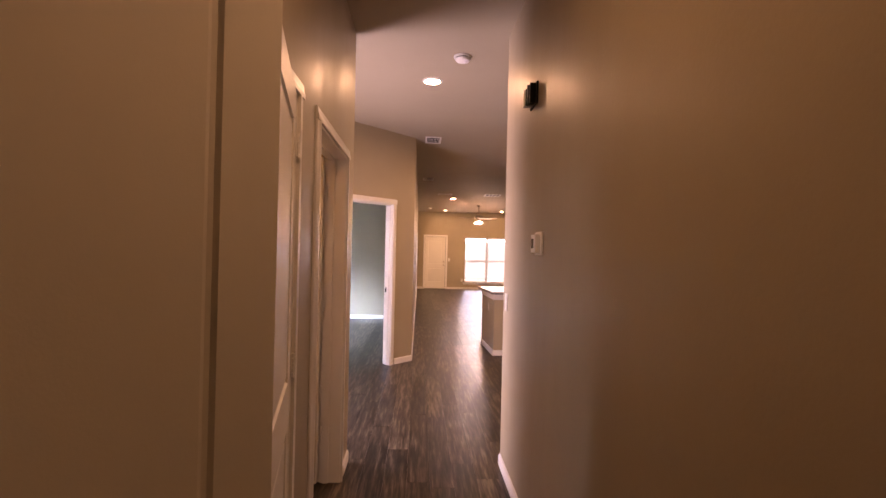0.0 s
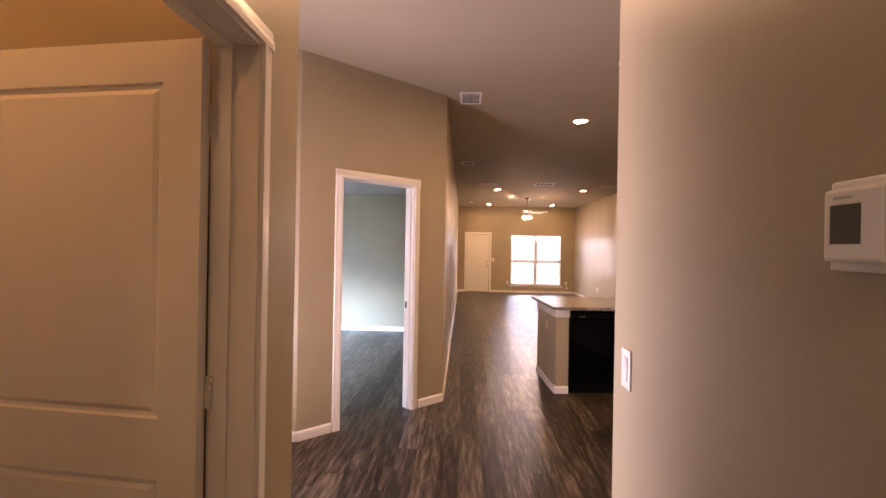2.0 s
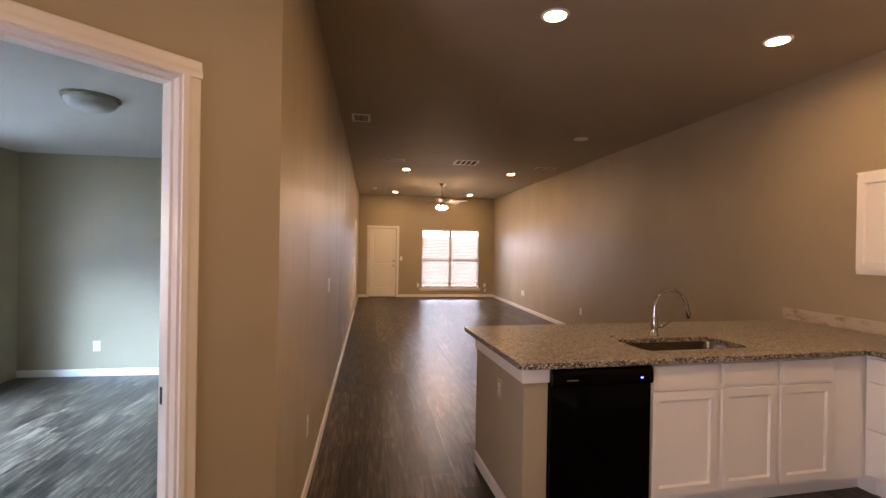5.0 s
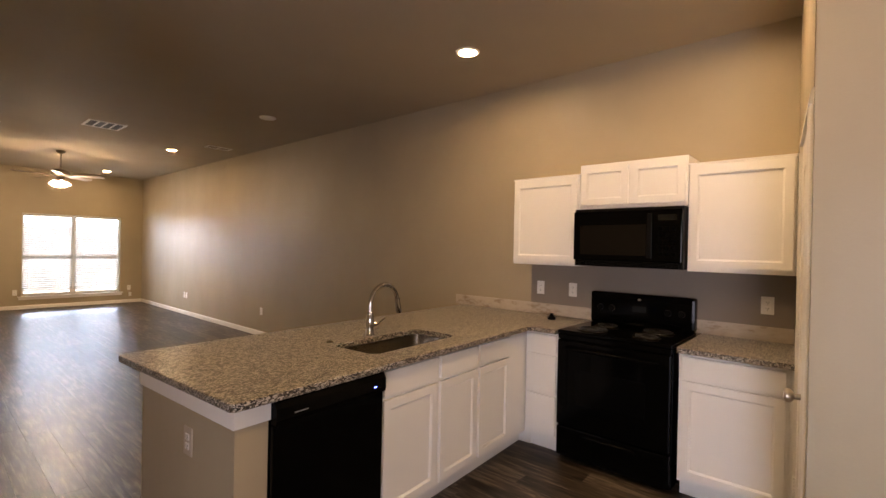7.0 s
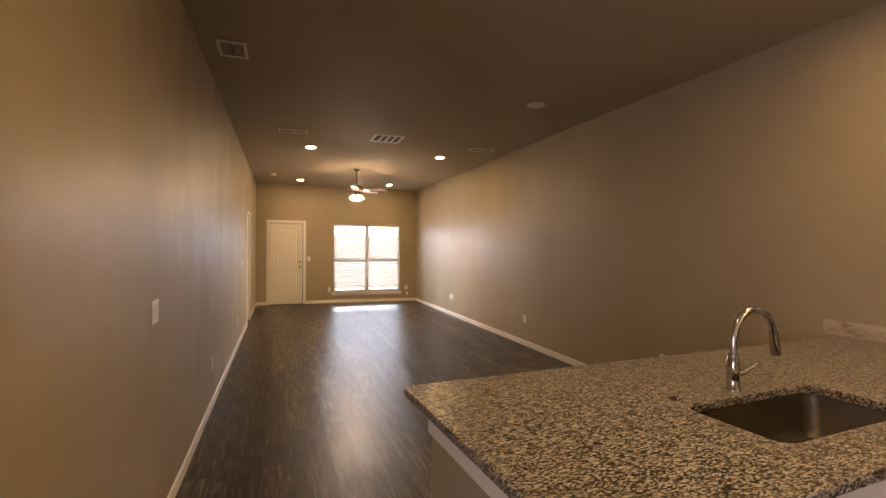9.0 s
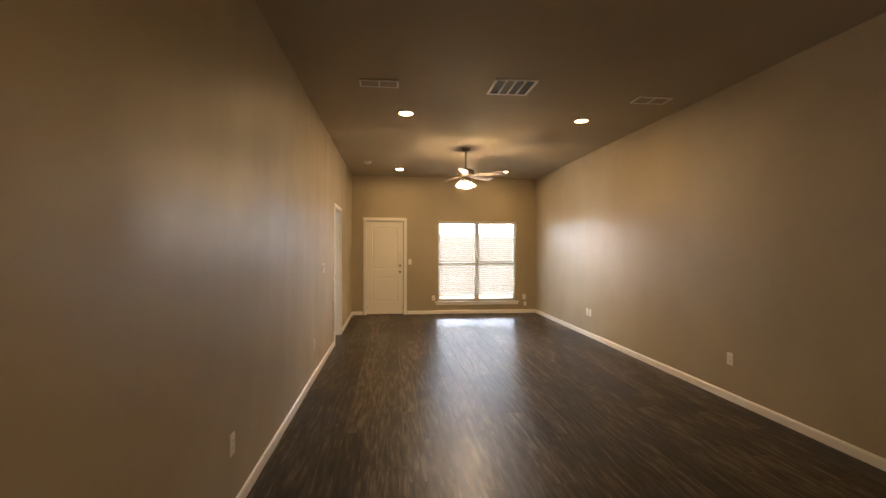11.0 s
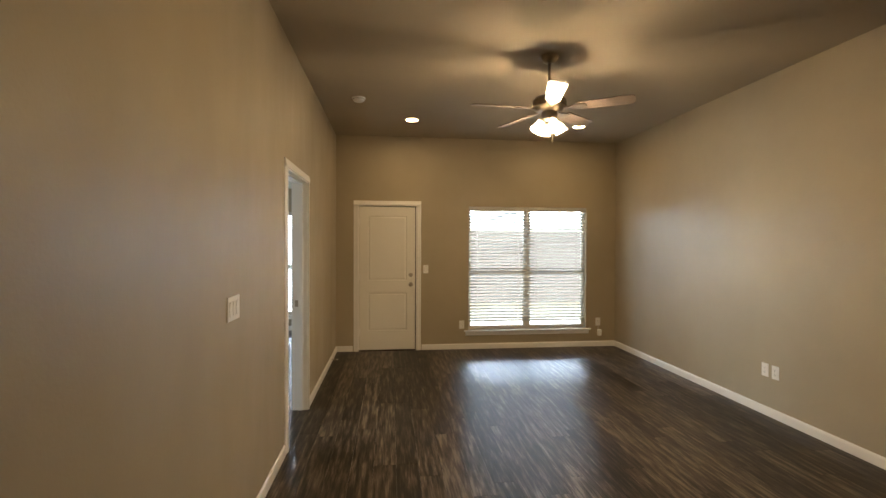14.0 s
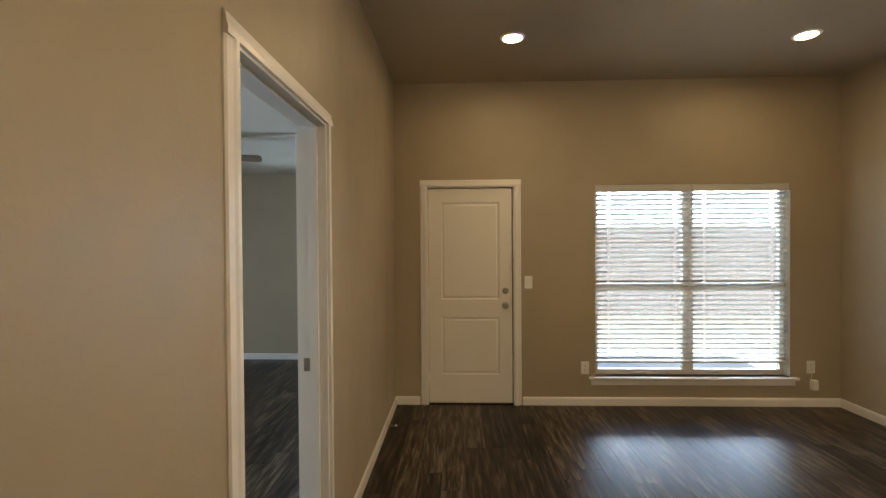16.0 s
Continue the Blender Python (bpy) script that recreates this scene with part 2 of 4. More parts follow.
# ---- mesh helpers ----


def box(bm, x0, x1, y0, y1, z0, z1, bevel=0.0):
    vs = [bm.verts.new((x, y, z)) for x in (x0, x1) for y in (y0, y1) for z in (z0, z1)]
    fs = [bm.faces.new([vs[i] for i in q]) for q in ((0, 1, 3, 2), (4, 6, 7, 5), (0, 4, 5, 1), (2, 3, 7, 6), (0, 2, 6, 4), (1, 5, 7, 3))]
    if bevel:
        bmesh.ops.bevel(bm, geom=list({e for f in fs for e in f.edges}), offset=bevel, segments=2, affect="EDGES", profile=0.6)
    return bm


def boxed(*spec, bevel=0.0):
    bm = bmesh.new()
    for s in spec:
        box(bm, *s, bevel=bevel)
    return bm


def lathe(bm, profile, segments=24, axis="z", centre=(0, 0, 0), cap=True):
    """Turns a profile of (radius, height) pairs round an axis."""
    rings = []
    for r, h in profile:
        ring = []
        for i in range(segments):
            a = 2 * math.pi * i / segments
            p = (r * math.cos(a), r * math.sin(a), h)
            if axis == "x":
                p = (p[2], p[0], p[1])
            elif axis == "y":
                p = (p[0], p[2], -p[1])
            ring.append(bm.verts.new((p[0] + centre[0], p[1] + centre[1], p[2] + centre[2])))
        rings.append(ring)
    for a, b in zip(rings, rings[1:]):
        for i in range(segments):
            j = (i + 1) % segments
            bm.faces.new((a[i], a[j], b[j], b[i]))
    if cap:
        bm.faces.new(rings[0][::-1])
        bm.faces.new(rings[-1])
    return bm


def turned(profile, segments=24, axis="z", centre=(0, 0, 0), cap=True):
    return lathe(bmesh.new(), profile, segments, axis, centre, cap)


def tube(points, radius, segments=12):
    """A round bar swept along points."""
    bm = bmesh.new()
    pts = [Vector(p) for p in points]
    rings = []
    up = Vector((0.31, 0.95, 0.07)).normalized()
    for i, p in enumerate(pts):
        d = (pts[min(i + 1, len(pts) - 1)] - pts[max(i - 1, 0)]).normalized()
        s = d.cross(up).normalized()
        q = s.cross(d)
        r = radius[i] if isinstance(radius, (list, tuple)) else radius
        rings.append([bm.verts.new(p + r * (math.cos(2 * math.pi * k / segments) * s + math.sin(2 * math.pi * k / segments) * q)) for k in range(segments)])
    for a, b in zip(rings, rings[1:]):
        for i in range(segments):
            j = (i + 1) % segments
            bm.faces.new((a[i], a[j], b[j], b[i]))
    bm.faces.new(rings[0][::-1])
    bm.faces.new(rings[-1])
    return bm


def frame_bar(bm, poly, a, b, axis):
    """Extrudes a closed 2D outline from a to b along one axis."""
    def at(p, q):
        u, v = p
        return {"x": (q, u, v), "y": (u, q, v), "z": (u, v, q)}[axis]
    lo = [bm.verts.new(at(p, a)) for p in poly]
    hi = [bm.verts.new(at(p, b)) for p in poly]
    k = len(poly)
    bm.faces.new(lo[::-1])
    bm.faces.new(hi)
    for i in range(k):
        j = (i + 1) % k
        bm.faces.new((lo[i], lo[j], hi[j], hi[i]))


def finish(name, bm, mat, smooth=False):
    bmesh.ops.recalc_face_normals(bm, faces=bm.faces)
    me = bpy.data.meshes.new(name)
    bm.to_mesh(me)
    bm.free()
    me.materials.append(mat)
    if smooth:
        me.polygons.foreach_set("use_smooth", [True] * len(me.polygons))
        me.set_sharp_from_angle(angle=radians(35))
    return me


def part(name, bm, mat, parent, label="", smooth=False):
    ob = new(name, finish(name, bm, mat, smooth))
    ob.parent = parent
    if label:
        tagged(ob, label)
    return ob


def thing(name, at, label, category, group="", kind=""):
    ob = new(name)
    ob.empty_display_size = 0.1
    ob.matrix_world = at
    return tagged(ob, label, category, group, kind)


def structure(name, bm, mat, label, category, at=None, smooth=False):
    ob = new(name, finish(name, bm, mat, smooth))
    if at is not None:
        ob.matrix_world = at
    return tagged(ob, label, category, kind="structure")


def panel_face(bm, w, h, y, out, u0, u1, rows, rings):
    """One face of a framed slab, at depth y: stiles, rails, and sunk panels with moulded rings. out is -1 or 1."""
    def quad(a, b, c, d):
        bm.faces.new([bm.verts.new(p) for p in (a, b, c, d)])

    def rect(x0, x1, z0, z1, d=0.0):
        quad((x0, y - out * d, z0), (x1, y - out * d, z0), (x1, y - out * d, z1), (x0, y - out * d, z1))
    rect(0, u0, 0, h)
    rect(u1, w, 0, h)
    edge = 0
    for v0, v1 in rows:
        rect(u0, u1, edge, v0)
        edge = v1
        last = None
        for inset, depth in rings:
            yy = y - out * depth
            ring = [(u0 + inset, yy, v0 + inset), (u1 - inset, yy, v0 + inset), (u1 - inset, yy, v1 - inset), (u0 + inset, yy, v1 - inset)]
            if last:
                for i in range(4):
                    j = (i + 1) % 4
                    quad(last[i], last[j], ring[j], ring[i])
            last = ring
        quad(*last)
    rect(u0, u1, edge, h)


MOULD = ((0, 0), (0.006, 0.007), (0.016, 0.009), (0.030, 0.003))
SHAKER = ((0, 0), (0.003, 0.004), (0.006, 0.004), (0.010, 0.009))


def panel_slab(w, h, t, u0, u1, rows, rings, both=True):
    """A slab from x 0 to w, y 0 to t, z 0 to h, whose panelled face looks towards -y (and the back too)."""
    bm = bmesh.new()
    panel_face(bm, w, h, 0, -1, u0, u1, rows, rings)
    if both:
        panel_face(bm, w, h, t, 1, u0, u1, rows, rings)
    else:
        bm.faces.new([bm.verts.new(p) for p in ((0, t, 0), (w, t, 0), (w, t, h), (0, t, h))])
    for a, b in (((0, 0), (w, 0)), ((w, 0), (w, h)), ((w, h), (0, h)), ((0, h), (0, 0))):
        bm.faces.new([bm.verts.new(p) for p in ((a[0], 0, a[1]), (b[0], 0, b[1]), (b[0], t, b[1]), (a[0], t, a[1]))])
    bmesh.ops.remove_doubles(bm, verts=bm.verts, dist=0.0004)
    return bm


# ---- the shell ----
CEIL_Z, T = 3.0, 0.12
HEAD, HALL_HEAD = 2.045, 2.072


def wall_mesh(length, height, thick, holes):
    """A wall along +x, its seen face at y = 0 and its body towards +y, with holes (x0, x1, z0, z1) through it."""
    bm = bmesh.new()
    xs = sorted({0, length, *[v for h in holes for v in h[:2]]})
    zs = sorted({-0.05, height, *[v for h in holes for v in h[2:]]})
    zs = [z for z in zs if z >= -0.05]
    for a, b in zip(xs, xs[1:]):
        run = None
        for c, d in zip(zs, zs[1:]):
            cut = any(h[0] < (a + b) / 2 < h[1] and h[2] < (c + d) / 2 < h[3] for h in holes)
            if cut:
                if run:
                    box(bm, a, b, 0, thick, *run)
                run = None
            else:
                run = (run[0], d) if run else (c, d)
        if run:
            box(bm, a, b, 0, thick, *run)
    return bm


def wall(name, start, end, label, holes=(), height=CEIL_Z, mat=None, thick=T):
    """A wall whose seen face runs from start to end, with its body to the left of that way. Returns its pose."""
    dx, dy = end[0] - start[0], end[1] - start[1]
    at = pose(start[0], start[1], 0, 0, 0, math.degrees(math.atan2(dy, dx)))
    structure(name, wall_mesh(math.hypot(dx, dy), height, thick, holes), mat or WALL, label, "wall", at)
    return at


X0, X1, Y1 = 0.03, 4.09, 17.68          # living room
BD = (14.61, 15.47)                     # doorway to the large bedroom
ANG_A, ANG_B = (-1.042, 4.923), (0.03, 5.975)
ANG_DOOR = (0.356, 1.124)               # doorway along the angled wall
HALL_L, HALL_R, HALL_END, HALL_CORNER = -0.37, 0.705, 2.97, 3.025

at_north = wall("wall_north", (X0 - T, Y1), (X1 + T, Y1), "greige painted wall with back door and blinded window",
                [(0.325 - X0 + T, 1.150 - X0 + T, -0.05, HEAD), (1.88 - X0 + T, 3.645 - X0 + T, 0.27, 2.045)])
wall("wall_west", (X0, ANG_B[1]), (X0, Y1), "long greige painted wall with one doorway",
     [(BD[0] - ANG_B[1], BD[1] - ANG_B[1], -0.05, HEAD + 0.018)])
wall("wall_east", (X1, Y1), (X1, 4.74), "long greige painted wall of living room and kitchen")
at_ang = wall("wall_angled", ANG_A, ANG_B, "angled greige wall with bedroom doorway", [(*ANG_DOOR, -0.05, HEAD + 0.035)])
wall("wall_foyer_north", (-1.65, ANG_A[1]), ANG_A, "greige foyer wall in daylight")
wall("wall_foyer_west", (-1.65, HALL_END - T), (-1.65, ANG_A[1] + T), "greige foyer wall with front doorway", [(0.30, 1.22, -0.05, HEAD)])
wall("wall_foyer_south", (HALL_L - T, HALL_CORNER), (-1.65, HALL_CORNER), "greige foyer wall")
D0, D1, D2 = (-0.92, -0.12), (0.72, 1.535), (1.895, 2.735)
wall("wall_hall_west", (HALL_L, -1.3), (HALL_L, HALL_CORNER), "greige hall wall with three doors",
     [(a + 1.3, b + 1.3, -0.05, HALL_HEAD) for a, b in (D0, D1, D2)])
wall("wall_hall_east", (HALL_R, HALL_END), (HALL_R, -1.3), "greige hall wall with thermostat and chime")
wall("wall_hall_south", (HALL_R + T, -1.3), (HALL_L - 2.2, -1.3), "greige wall at the hall's end")
wall("wall_nook_south", (2.5, HALL_END), (HALL_R + T, HALL_END), "greige kitchen nook wall")
wall("wall_pantry_west", (2.5, 4.737), (2.5, HALL_END - T), "greige pantry wall in daylight")
at_pan = wall("wall_pantry_north", (X1, 4.875), (2.5 + T, 4.735 + 0.088 * T), "greige wall with pantry door", [(X1 - 3.385, X1 - 2.625, -0.05, HEAD)])
wall("wall_bath_west", (-2.45, 0.0), (-2.45, 2.85), "bathroom wall")
wall("wall_bath_south", (HALL_L - T, 1.70), (-2.45, 1.70), "bathroom wall")
# Unseen wall, added so that no sky leaks in through the hall doors.
wall("wall_closet_west", (-1.2, -1.3), (-1.2, 1.70), "unseen closet wall, added to keep out sky light")
wall("wall_small_bedroom_north", (-3.4, 9.68), (X0 - T, 9.68), "greige small bedroom wall in daylight")
wall("wall_small_bedroom_west", (-3.4, 4.93), (-3.4, 9.8), "small bedroom wall with window", [(1.45, 3.25, 0.45, 2.0)])
wall("wall_small_bedroom_south", (-1.77, 5.05), (-3.52, 5.05), "small bedroom wall")
wall("wall_large_bedroom_north", (-4.2, 19.35), (X0 - T, 19.35), "greige large bedroom wall with window", [(3.05, 3.95, 0.27, 2.045)])
# The west hole is unseen, added to let the fill lamp in.
wall("wall_large_bedroom_west", (-4.2, 11.9), (-4.2, 19.47), "large bedroom wall", [(2.2, 3.8, 0.45, 2.0)])
wall("wall_large_bedroom_south", (X0 - T, 12.0), (-4.2, 12.0), "large bedroom wall")
wall("wall_large_bedroom_east", (X0 - T, 19.47), (X0 - T, Y1 + T), "large bedroom wall", thick=0.12)

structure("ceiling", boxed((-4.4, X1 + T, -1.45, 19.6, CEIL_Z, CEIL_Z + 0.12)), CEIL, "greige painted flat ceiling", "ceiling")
_sbc = bmesh.new()
frame_bar(_sbc, [(-3.4, 5.05), (-1.09, 5.05), (X0 - T, 6.03), (X0 - T, 9.68), (-3.4, 9.68)], 2.46, 2.52, "z")
structure("ceiling_small_bedroom", _sbc, BEDCEIL, "pale flat bedroom ceiling", "ceiling")
_tray = boxed((-4.2, X0 - T, 17.3, 19.35, 2.44, 2.50), (-4.2, X0 - T, 12.0, 17.3, 2.462, 2.50))
structure("ceiling_large_bedroom", _tray, BEDCEIL, "pale bedroom ceiling with a shallow step", "ceiling")
structure("ground", boxed((-900, 900, -900, 900, -0.62, -0.29)), GROUND, "dry grass and soil ground outside", "ground")


structure("patio", boxed((-0.5, 5.2, Y1 + T + 0.004, 20.5, -0.28, -0.10)), CONCRETE, "pale concrete patio slab outside", "patio")
_fence = thing("fence", pose(0, 25.0, -0.29), "pale weathered wooden privacy fence behind the house", "fence")
for i in range(3):
    part("rail", boxed((-14, 20, 0.02, 0.06, 0.30 + 0.75 * i, 0.39 + 0.75 * i)), FENCEWOOD, _fence)
_pm = boxed((-0.069, 0.069, 0, 0.018, 0.02, 2.18))
_pm = finish("picket", _pm, FENCEWOOD)
for i in range(234):
    ob = new("picket", _pm)
    ob.parent = _fence
    ob.location = (-13.9 + i * 0.145, 0, 0.012 * math.sin(i * 1.7))


def baseboard(name, start, end):
    """White board along a wall foot; its face is to the right of the way from start to end."""
    dx, dy = end[0] - start[0], end[1] - start[1]
    bm = bmesh.new()
    frame_bar(bm, [(0.0, 0.0), (-0.013, 0.0), (-0.013, 0.058), (-0.010, 0.069), (-0.004, 0.077), (0.0, 0.077)], 0, math.hypot(dx, dy), "x")
    at = pose(start[0], start[1], 0.002, 0, 0, math.degrees(math.atan2(dy, dx)))
    structure("baseboard", bm, TRIM, "white painted baseboard", "baseboard", at)


C = 0.066
for s, e in (((X0, Y1), (0.325 - C, Y1)), ((1.150 + C, Y1), (X1, Y1)), ((X0, ANG_B[1] + 0.006), (X0, BD[0] - C)), ((X0, BD[1] + C), (X0, Y1)),
             ((X1, Y1), (X1, 7.10)), ((-1.65, ANG_A[1]), ANG_A), ((-1.65, HALL_CORNER), (-1.65, 3.15 - C)), ((-1.65, 4.07 + C), (-1.65, ANG_A[1])),
             ((HALL_L - T, HALL_CORNER), (-1.65, HALL_CORNER)), ((HALL_L, D2[1] + C), (HALL_L, HALL_CORNER)), ((HALL_L, D1[1] + C), (HALL_L, D2[0] - C)), ((HALL_L, D0[1] + C), (HALL_L, D1[0] - C)),
             ((HALL_R, HALL_END), (HALL_R, -1.3)), ((2.5, HALL_END), (HALL_R + T, HALL_END)), ((2.5, 4.735), (2.5, HALL_END)),
             ((-3.4, 9.68), (X0 - T, 9.68)), ((-4.2, 19.35), (X0 - T, 19.35))):
    baseboard("baseboard", s, e)
_d = Vector((ANG_B[0] - ANG_A[0], ANG_B[1] - ANG_A[1])).normalized()
for u0, u1 in ((0.0, ANG_DOOR[0] - C), (ANG_DOOR[1] + C, 1.496)):
    baseboard("baseboard", (ANG_A[0] + _d.x * u0, ANG_A[1] + _d.y * u0), (ANG_A[0] + _d.x * u1, ANG_A[1] + _d.y * u1))


def door_frame(name, at, x0, x1, label, back=True, stop=0.07, h=HEAD):
    """Jambs, stops and casing of an opening in a wall; at is the wall's pose, x0 and x1 the opening along it."""
    ob = thing(name, at, label, "door frame", kind="structure")
    J = 0.016
    bm = boxed((x0, x0 + J, -0.004, T + 0.004, 0, h), (x1 - J, x1, -0.004, T + 0.004, 0, h), (x0 + J, x1 - J, -0.004, T + 0.004, h - J, h))
    part("jamb", bm, TRIM, ob)
    part("stop", boxed((x0 + J, x0 + J + 0.010, stop, stop + 0.034, 0, h - J), (x1 - J - 0.010, x1 - J, stop, stop + 0.034, 0, h - J),
                       (x0 + J + 0.010, x1 - J - 0.010, stop, stop + 0.034, h - J - 0.010, h - J)), TRIM, ob)
    for side in ((-1, 1) if back else (-1,)):
        y = -0.0 if side < 0 else T
        prof = [(0.0, 0.0), (0.0, 0.017), (0.018, 0.017), (0.030, 0.013), (0.056, 0.010), (0.062, 0.004), (0.062, 0.0)]
        bm = bmesh.new()
        frame_bar(bm, [(x0 + 0.006 - a, y + side * d) for a, d in prof], 0.0, h - 0.006, "z")
        frame_bar(bm, [(x1 - 0.006 + a, y + side * d) for a, d in prof], 0.0, h - 0.006, "z")
        frame_bar(bm, [(y + side * d, h - 0.006 + a) for a, d in prof], x0 - 0.056, x1 + 0.056, "x")
        part("casing", bm, TRIM, ob)
    return ob


def hinge(parent, x, y, z):
    bm = boxed((x - 0.022, x + 0.022, y - 0.002, y + 0.002, z - 0.045, z + 0.045))
    for k in range(5):
        lathe(bm, [(0.0065, z - 0.046 + k * 0.0185), (0.0065, z - 0.0295 + k * 0.0185)], 10, centre=(x, y - 0.006, 0))
    part("hinge", bm, TRIM, parent, "painted butt hinge")


def round_knob(parent, x, z, y=0.0, out=-1, name="knob"):
    bm = turned([(0.032, 0), (0.032, 0.004), (0.027, 0.009), (0.012, 0.012), (0.011, 0.032), (0.020, 0.037), (0.027, 0.047), (0.027, 0.057), (0.020, 0.066), (0.006, 0.068)], 20, "y")
    for v in bm.verts:
        v.co.y = y + out * v.co.y
        v.co.x += x
        v.co.z += z
    part(name, bm, NICKEL, parent, "satin nickel door knob", True)


def deadbolt(parent, x, z):
    bm = turned([(0.030, 0), (0.030, 0.006), (0.024, 0.012), (0.008, 0.013)], 20, "y")
    box(bm, -0.005, 0.005, 0.012, 0.026, -0.016, 0.016, 0.002)
    for v in bm.verts:
        v.co.y = -v.co.y
        v.co.x += x
        v.co.z += z
    part("deadbolt", bm, NICKEL, parent, "satin nickel deadbolt turn", True)


def panel_door(name, at, w, label, knob_x=None, bolt=False, hinges=None, kind="", h=2.02, stile=None):
    """A moulded two-panel door, 2.02 m high; at is the pose of its lower left corner."""
    ob = thing(name, at, label, "door", kind=kind)
    s = stile or (0.118 if w > 0.7 else 0.105)
    lift = 0.03 if h > 2.03 else 0.0
    part("slab", panel_slab(w, h, 0.035, s, w - s, [(0.265, 0.80 + lift), (0.97 + lift, h - 0.13 + lift / 2)], MOULD), DOORPAINT, ob)
    if knob_x is not None:
        round_knob(ob, knob_x, 0.915)
        round_knob(ob, knob_x, 0.915, 0.035, 1)
    if bolt:
        deadbolt(ob, knob_x, 1.05)
    for x, z in hinges or ():
        hinge(ob, x, -0.002, z)
    return ob


# back door in the north wall
_d1 = door_frame("door_1", at_north, 0.325 - X0 + T, 1.150 - X0 + T, "white casing of the back door", stop=0.050)
panel_door("back_door", pose(0.345, Y1 + 0.014, 0.016), 0.779, "closed white two-panel door with nickel knob and deadbolt", 0.779 - 0.062, True, [(-0.001, 0.25), (-0.001, 1.02), (-0.001, 1.80)], h=2.006)
_wa, _wb = 0.341 - X0 + T, 1.134 - X0 + T
# Thin black strips laid on the white stops so the door's gap looks dark.
part("gap_strip", boxed((_wa, _wa + 0.012, 0.0492, 0.0498, 0.0, 2.02), (_wb - 0.014, _wb, 0.0492, 0.0498, 0.0, 2.02), (_wa, _wb, 0.0486, 0.0491, 2.008, 2.029)), BLACKP, _d1, "thin black strip darkening the gap round the door")
structure("threshold", boxed((0.341, 1.134, Y1 + 0.0, Y1 + T, 0.001, 0.014)), DARKBRONZE, "dark metal door threshold", "threshold")
# Unseen dark panel added behind the slab, keeps the gaps dark.
structure("door_backing", boxed((0.341, 1.134, Y1 + 0.085, Y1 + 0.115, 0.0, HEAD - 0.017)), DARK, "added dark panel behind the back door", "door")
# large bedroom doorway
at_west = pose(X0, ANG_B[1], 0, 0, 0, 90)
bdf = door_frame("door_2", at_west, BD[0] - ANG_B[1], BD[1] - ANG_B[1], "white cased doorway to the large bedroom", stop=0.035, h=HEAD + 0.018)
_k = BD[1] - ANG_B[1] - 0.016
part("strike_plate", boxed((_k - 0.003, _k, 0.078, 0.106, 0.935, 0.995), (_k - 0.004, _k, 0.085, 0.098, 0.950, 0.980)), NICKEL, bdf, "nickel strike plate")
# small bedroom doorway in the angled wall
ang = door_frame("door_3", at_ang, *ANG_DOOR, "white cased doorway to the small bedroom", stop=0.035, h=HEAD + 0.035)
part("strike_plate", boxed((ANG_DOOR[1] - 0.019, ANG_DOOR[1] - 0.016, 0.078, 0.106, 0.935, 0.995)), BLACKP, ang, "dark strike plate")
# hall doors
at_hall = pose(HALL_L, -1.3, 0, 0, 0, 90)
door_frame("door_4", at_hall, D1[0] + 1.3, D1[1] + 1.3, "white casing of the hall closet", stop=0.045, h=HALL_HEAD)
_cw = D1[1] - D1[0] - 0.038
panel_door("closet_door", pose(HALL_L + 0.004, D1[1] - 0.019, 0.012, 0, 0, 101) @ pose(-_cw, 0, 0), _cw, "white two-panel closet door standing ajar, painted hinges", None, False,
           [(_cw + 0.001, 0.30), (_cw + 0.001, 1.035), (_cw + 0.001, 1.86)], h=2.047)
door_frame("door_5", at_hall, D2[0] + 1.3, D2[1] + 1.3, "white casing of the bathroom doorway", h=HALL_HEAD)
panel_door("bathroom_door", pose(HALL_L - T - 0.014, D2[1] - 0.020, 0.012, 0, 0, 173.5), 0.800, "white two-panel bathroom door standing open", 0.800 - 0.062, False,
           None, h=2.047)
_bh = thing("bathroom_door_hinges", pose(HALL_L - T + 0.004, D2[1] - 0.018, 0), "three painted hinges of the open bathroom door", "hinge", kind="structure")
for z in (0.32, 1.085, 1.84):
    hinge(_bh, 0.0, -0.002, z)
door_frame("door_8", at_hall, D0[0] + 1.3, D0[1] + 1.3, "white casing of the hall's first doorway", h=HALL_HEAD)
panel_door("hall_door", pose(-0.378, -0.147, 0.012, 0, 0, 73.8), 0.800, "white two-panel door standing open into the hall", h=2.047, stile=0.150)
# pantry door
door_frame("door_6", at_pan, X1 - 3.385, X1 - 2.625, "white casing of the pantry door", back=False, stop=0.045)
panel_door("pantry_door", at_pan @ pose(X1 - 3.385 + 0.019, -0.003, 0.012), 0.722, "closed white pantry door with nickel knob", 0.722 - 0.062, False, [(0.0, 0.30), (0.0, 1.05), (0.0, 1.80)])
# Dark sheet put behind the door where the pantry would lie unlit.
structure("pantry_backing", boxed((X1 - 3.365, X1 - 2.645, 0.090, 0.115, 0, HEAD - 0.018)), DARK, "added dark panel in place of the unlit pantry", "pantry", at_pan)
# front doorway
at_fw = pose(-1.65, HALL_END - T, 0, 0, 0, 90)
door_frame("door_7", at_fw, 0.30, 1.22, "white casing of the front doorway", back=False)

# ---- windows with blinds ----


